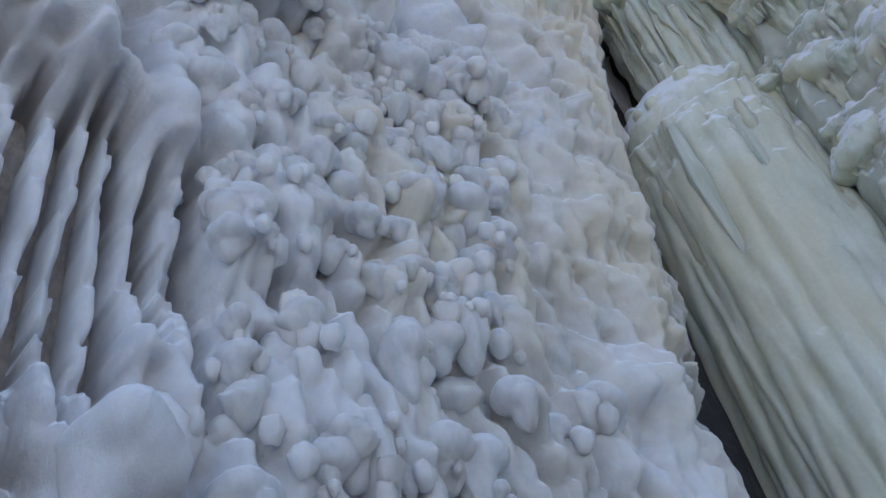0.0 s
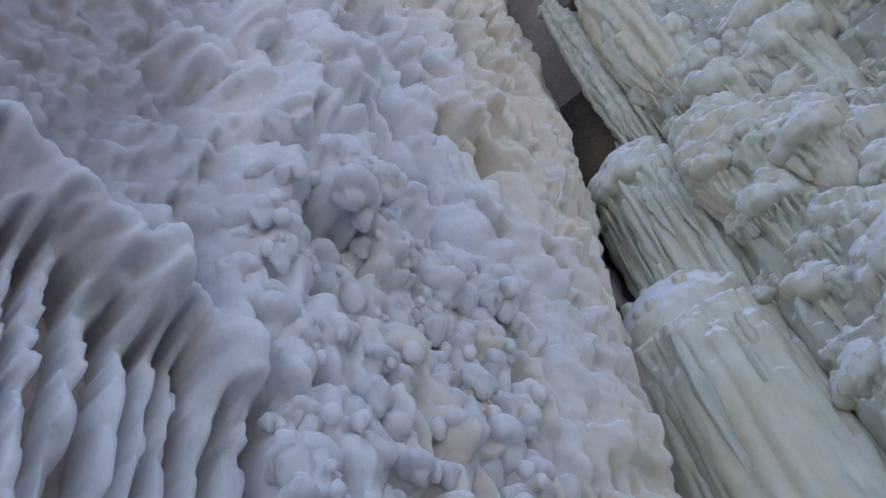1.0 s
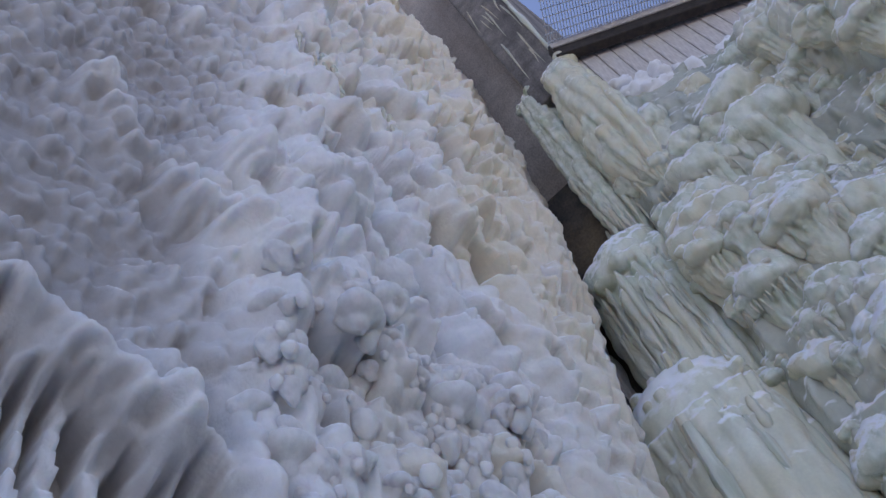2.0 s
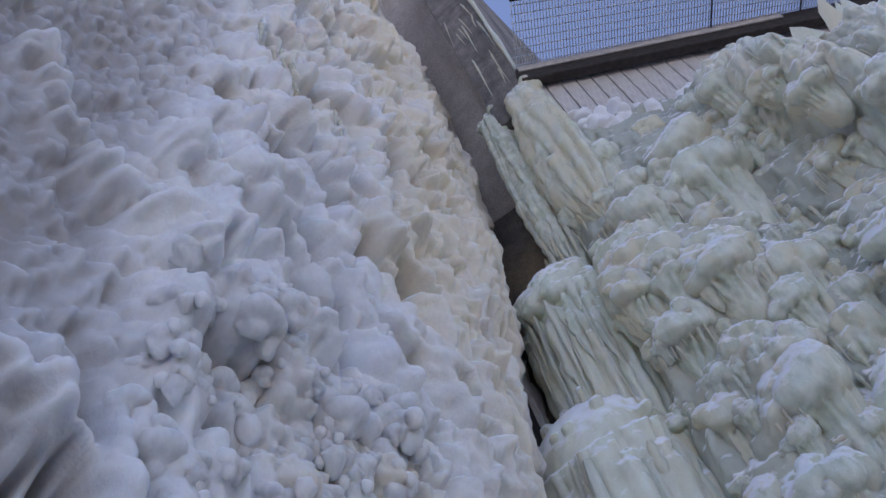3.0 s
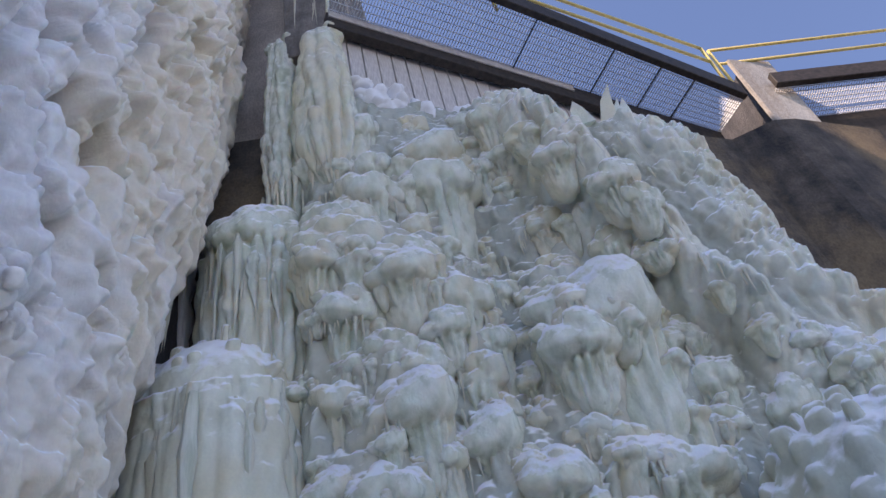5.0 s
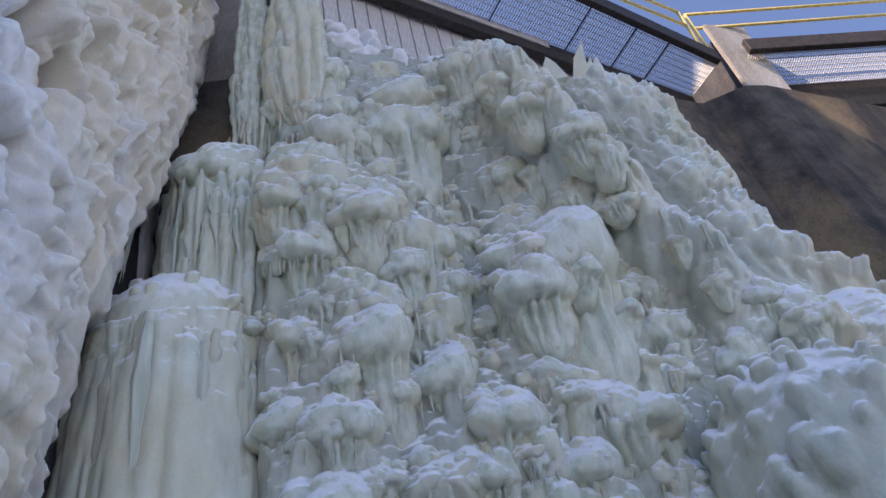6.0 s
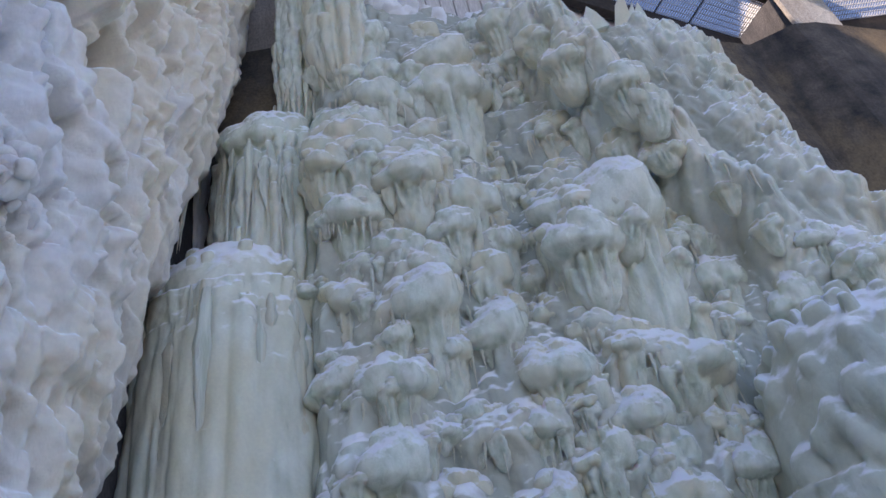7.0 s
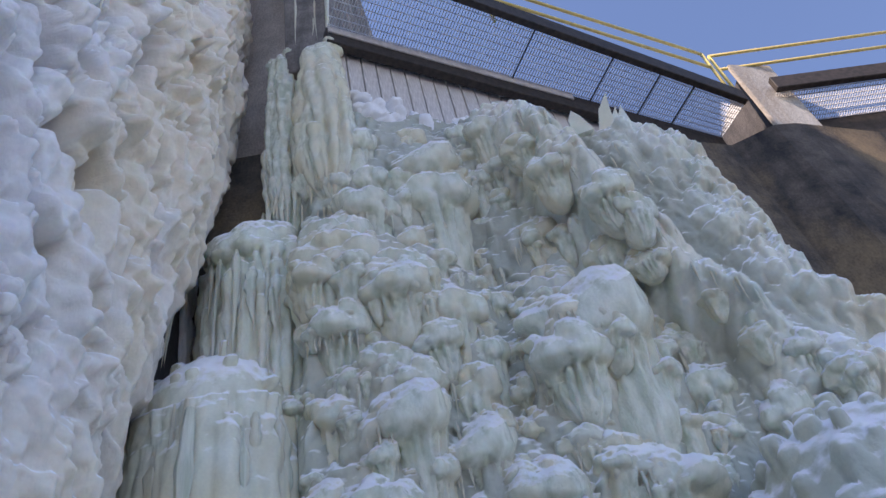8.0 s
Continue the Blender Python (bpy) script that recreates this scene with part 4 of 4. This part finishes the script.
for k in range(22):
    r = clump_r.uniform(0.05, 0.24)
    clump(A0 + ALONG * clump_r.uniform(0.2, 3.0) - OUT * 0.08 - UP * clump_r.uniform(1.25, 1.75), (r * clump_r.uniform(0.8, 1.5), r, r * clump_r.uniform(0.7, 1.4)), "frosty clump of snow banked against the boards", "snow along the boards")
# veins of ice that ran down the pier's face
for k in range(9):
    ob = new("icicle", ICICLES[k % 4])
    ob.parent = col_a
    w = clump_r.uniform(0.02, 0.05)
    p = Vector((clump_r.uniform(-1.08, -0.5), 5.345, clump_r.uniform(12.6, 16.5)))
    ob.matrix_local = Matrix.LocRotScale((p - col_a.location) / col_a.scale[0], Euler((0, clump_r.normal(0, 0.08), 0)), Vector((w, w * 0.5, clump_r.uniform(0.4, 1.6))) / col_a.scale[0])
# crust of frost on the bare wall beyond the coat's end
CRUST = [lump_mesh("frost_crust", 90 + k, 4.0, 26, 26, 6, 8, BULB_ICE, 0.9, 0.7, 0.2, (0.25, 0.45), (0.08, 0.2), foot=0.5, grain=0.08) for k in range(3)]
for k in range(60):
    z = clump_r.uniform(7.5, 14.5)
    ob = new("frost_crust", CRUST[k % 3])
    ob.parent = ice_wall
    w = clump_r.uniform(0.05, 0.13)
    ob.matrix_local = Matrix.LocRotScale((-2.1, float(ice_edge(z)) + 0.1 + abs(clump_r.normal(0, 0.25)), z), None, (w * 0.6, w, w * clump_r.uniform(1.2, 3.0)))
# ice running down the edge of the pier, and a second comb under a swollen ridge of the wall
for x, y, z, w, long in ((-0.47, 5.33, 16.6, 0.09, 5.0), (-0.5, 5.32, 14.2, 0.1, 2.9), (-0.95, 5.33, 13.6, 0.05, 1.4), (-0.8, 5.33, 14.8, 0.04, 1.2)):
    ob = new("icicle", ICICLES[1])
    ob.parent = col_a
    ob.matrix_local = Matrix.LocRotScale((Vector((x, y, z)) - col_a.location) / col_a.scale[0], None, Vector((w, w, long)) / col_a.scale[0])
for k in range(16):
    q = k / 15
    ob = new("icicle", ICICLES[k % 4])
    ob.parent = ice_wall
    y, z = 1.85 + 0.85 * q, 9.5 - 0.95 * q
    x = float(COAT_X[np.searchsorted(COAT_Z, z), np.searchsorted(COAT_Y, y)]) + 0.02
    w = end_r.uniform(0.035, 0.07)
    ob.matrix_local = Matrix.LocRotScale((x, y, z), Euler((0, 0, k)), (w * 1.3, w * 1.3, end_r.uniform(0.25, 0.5)))
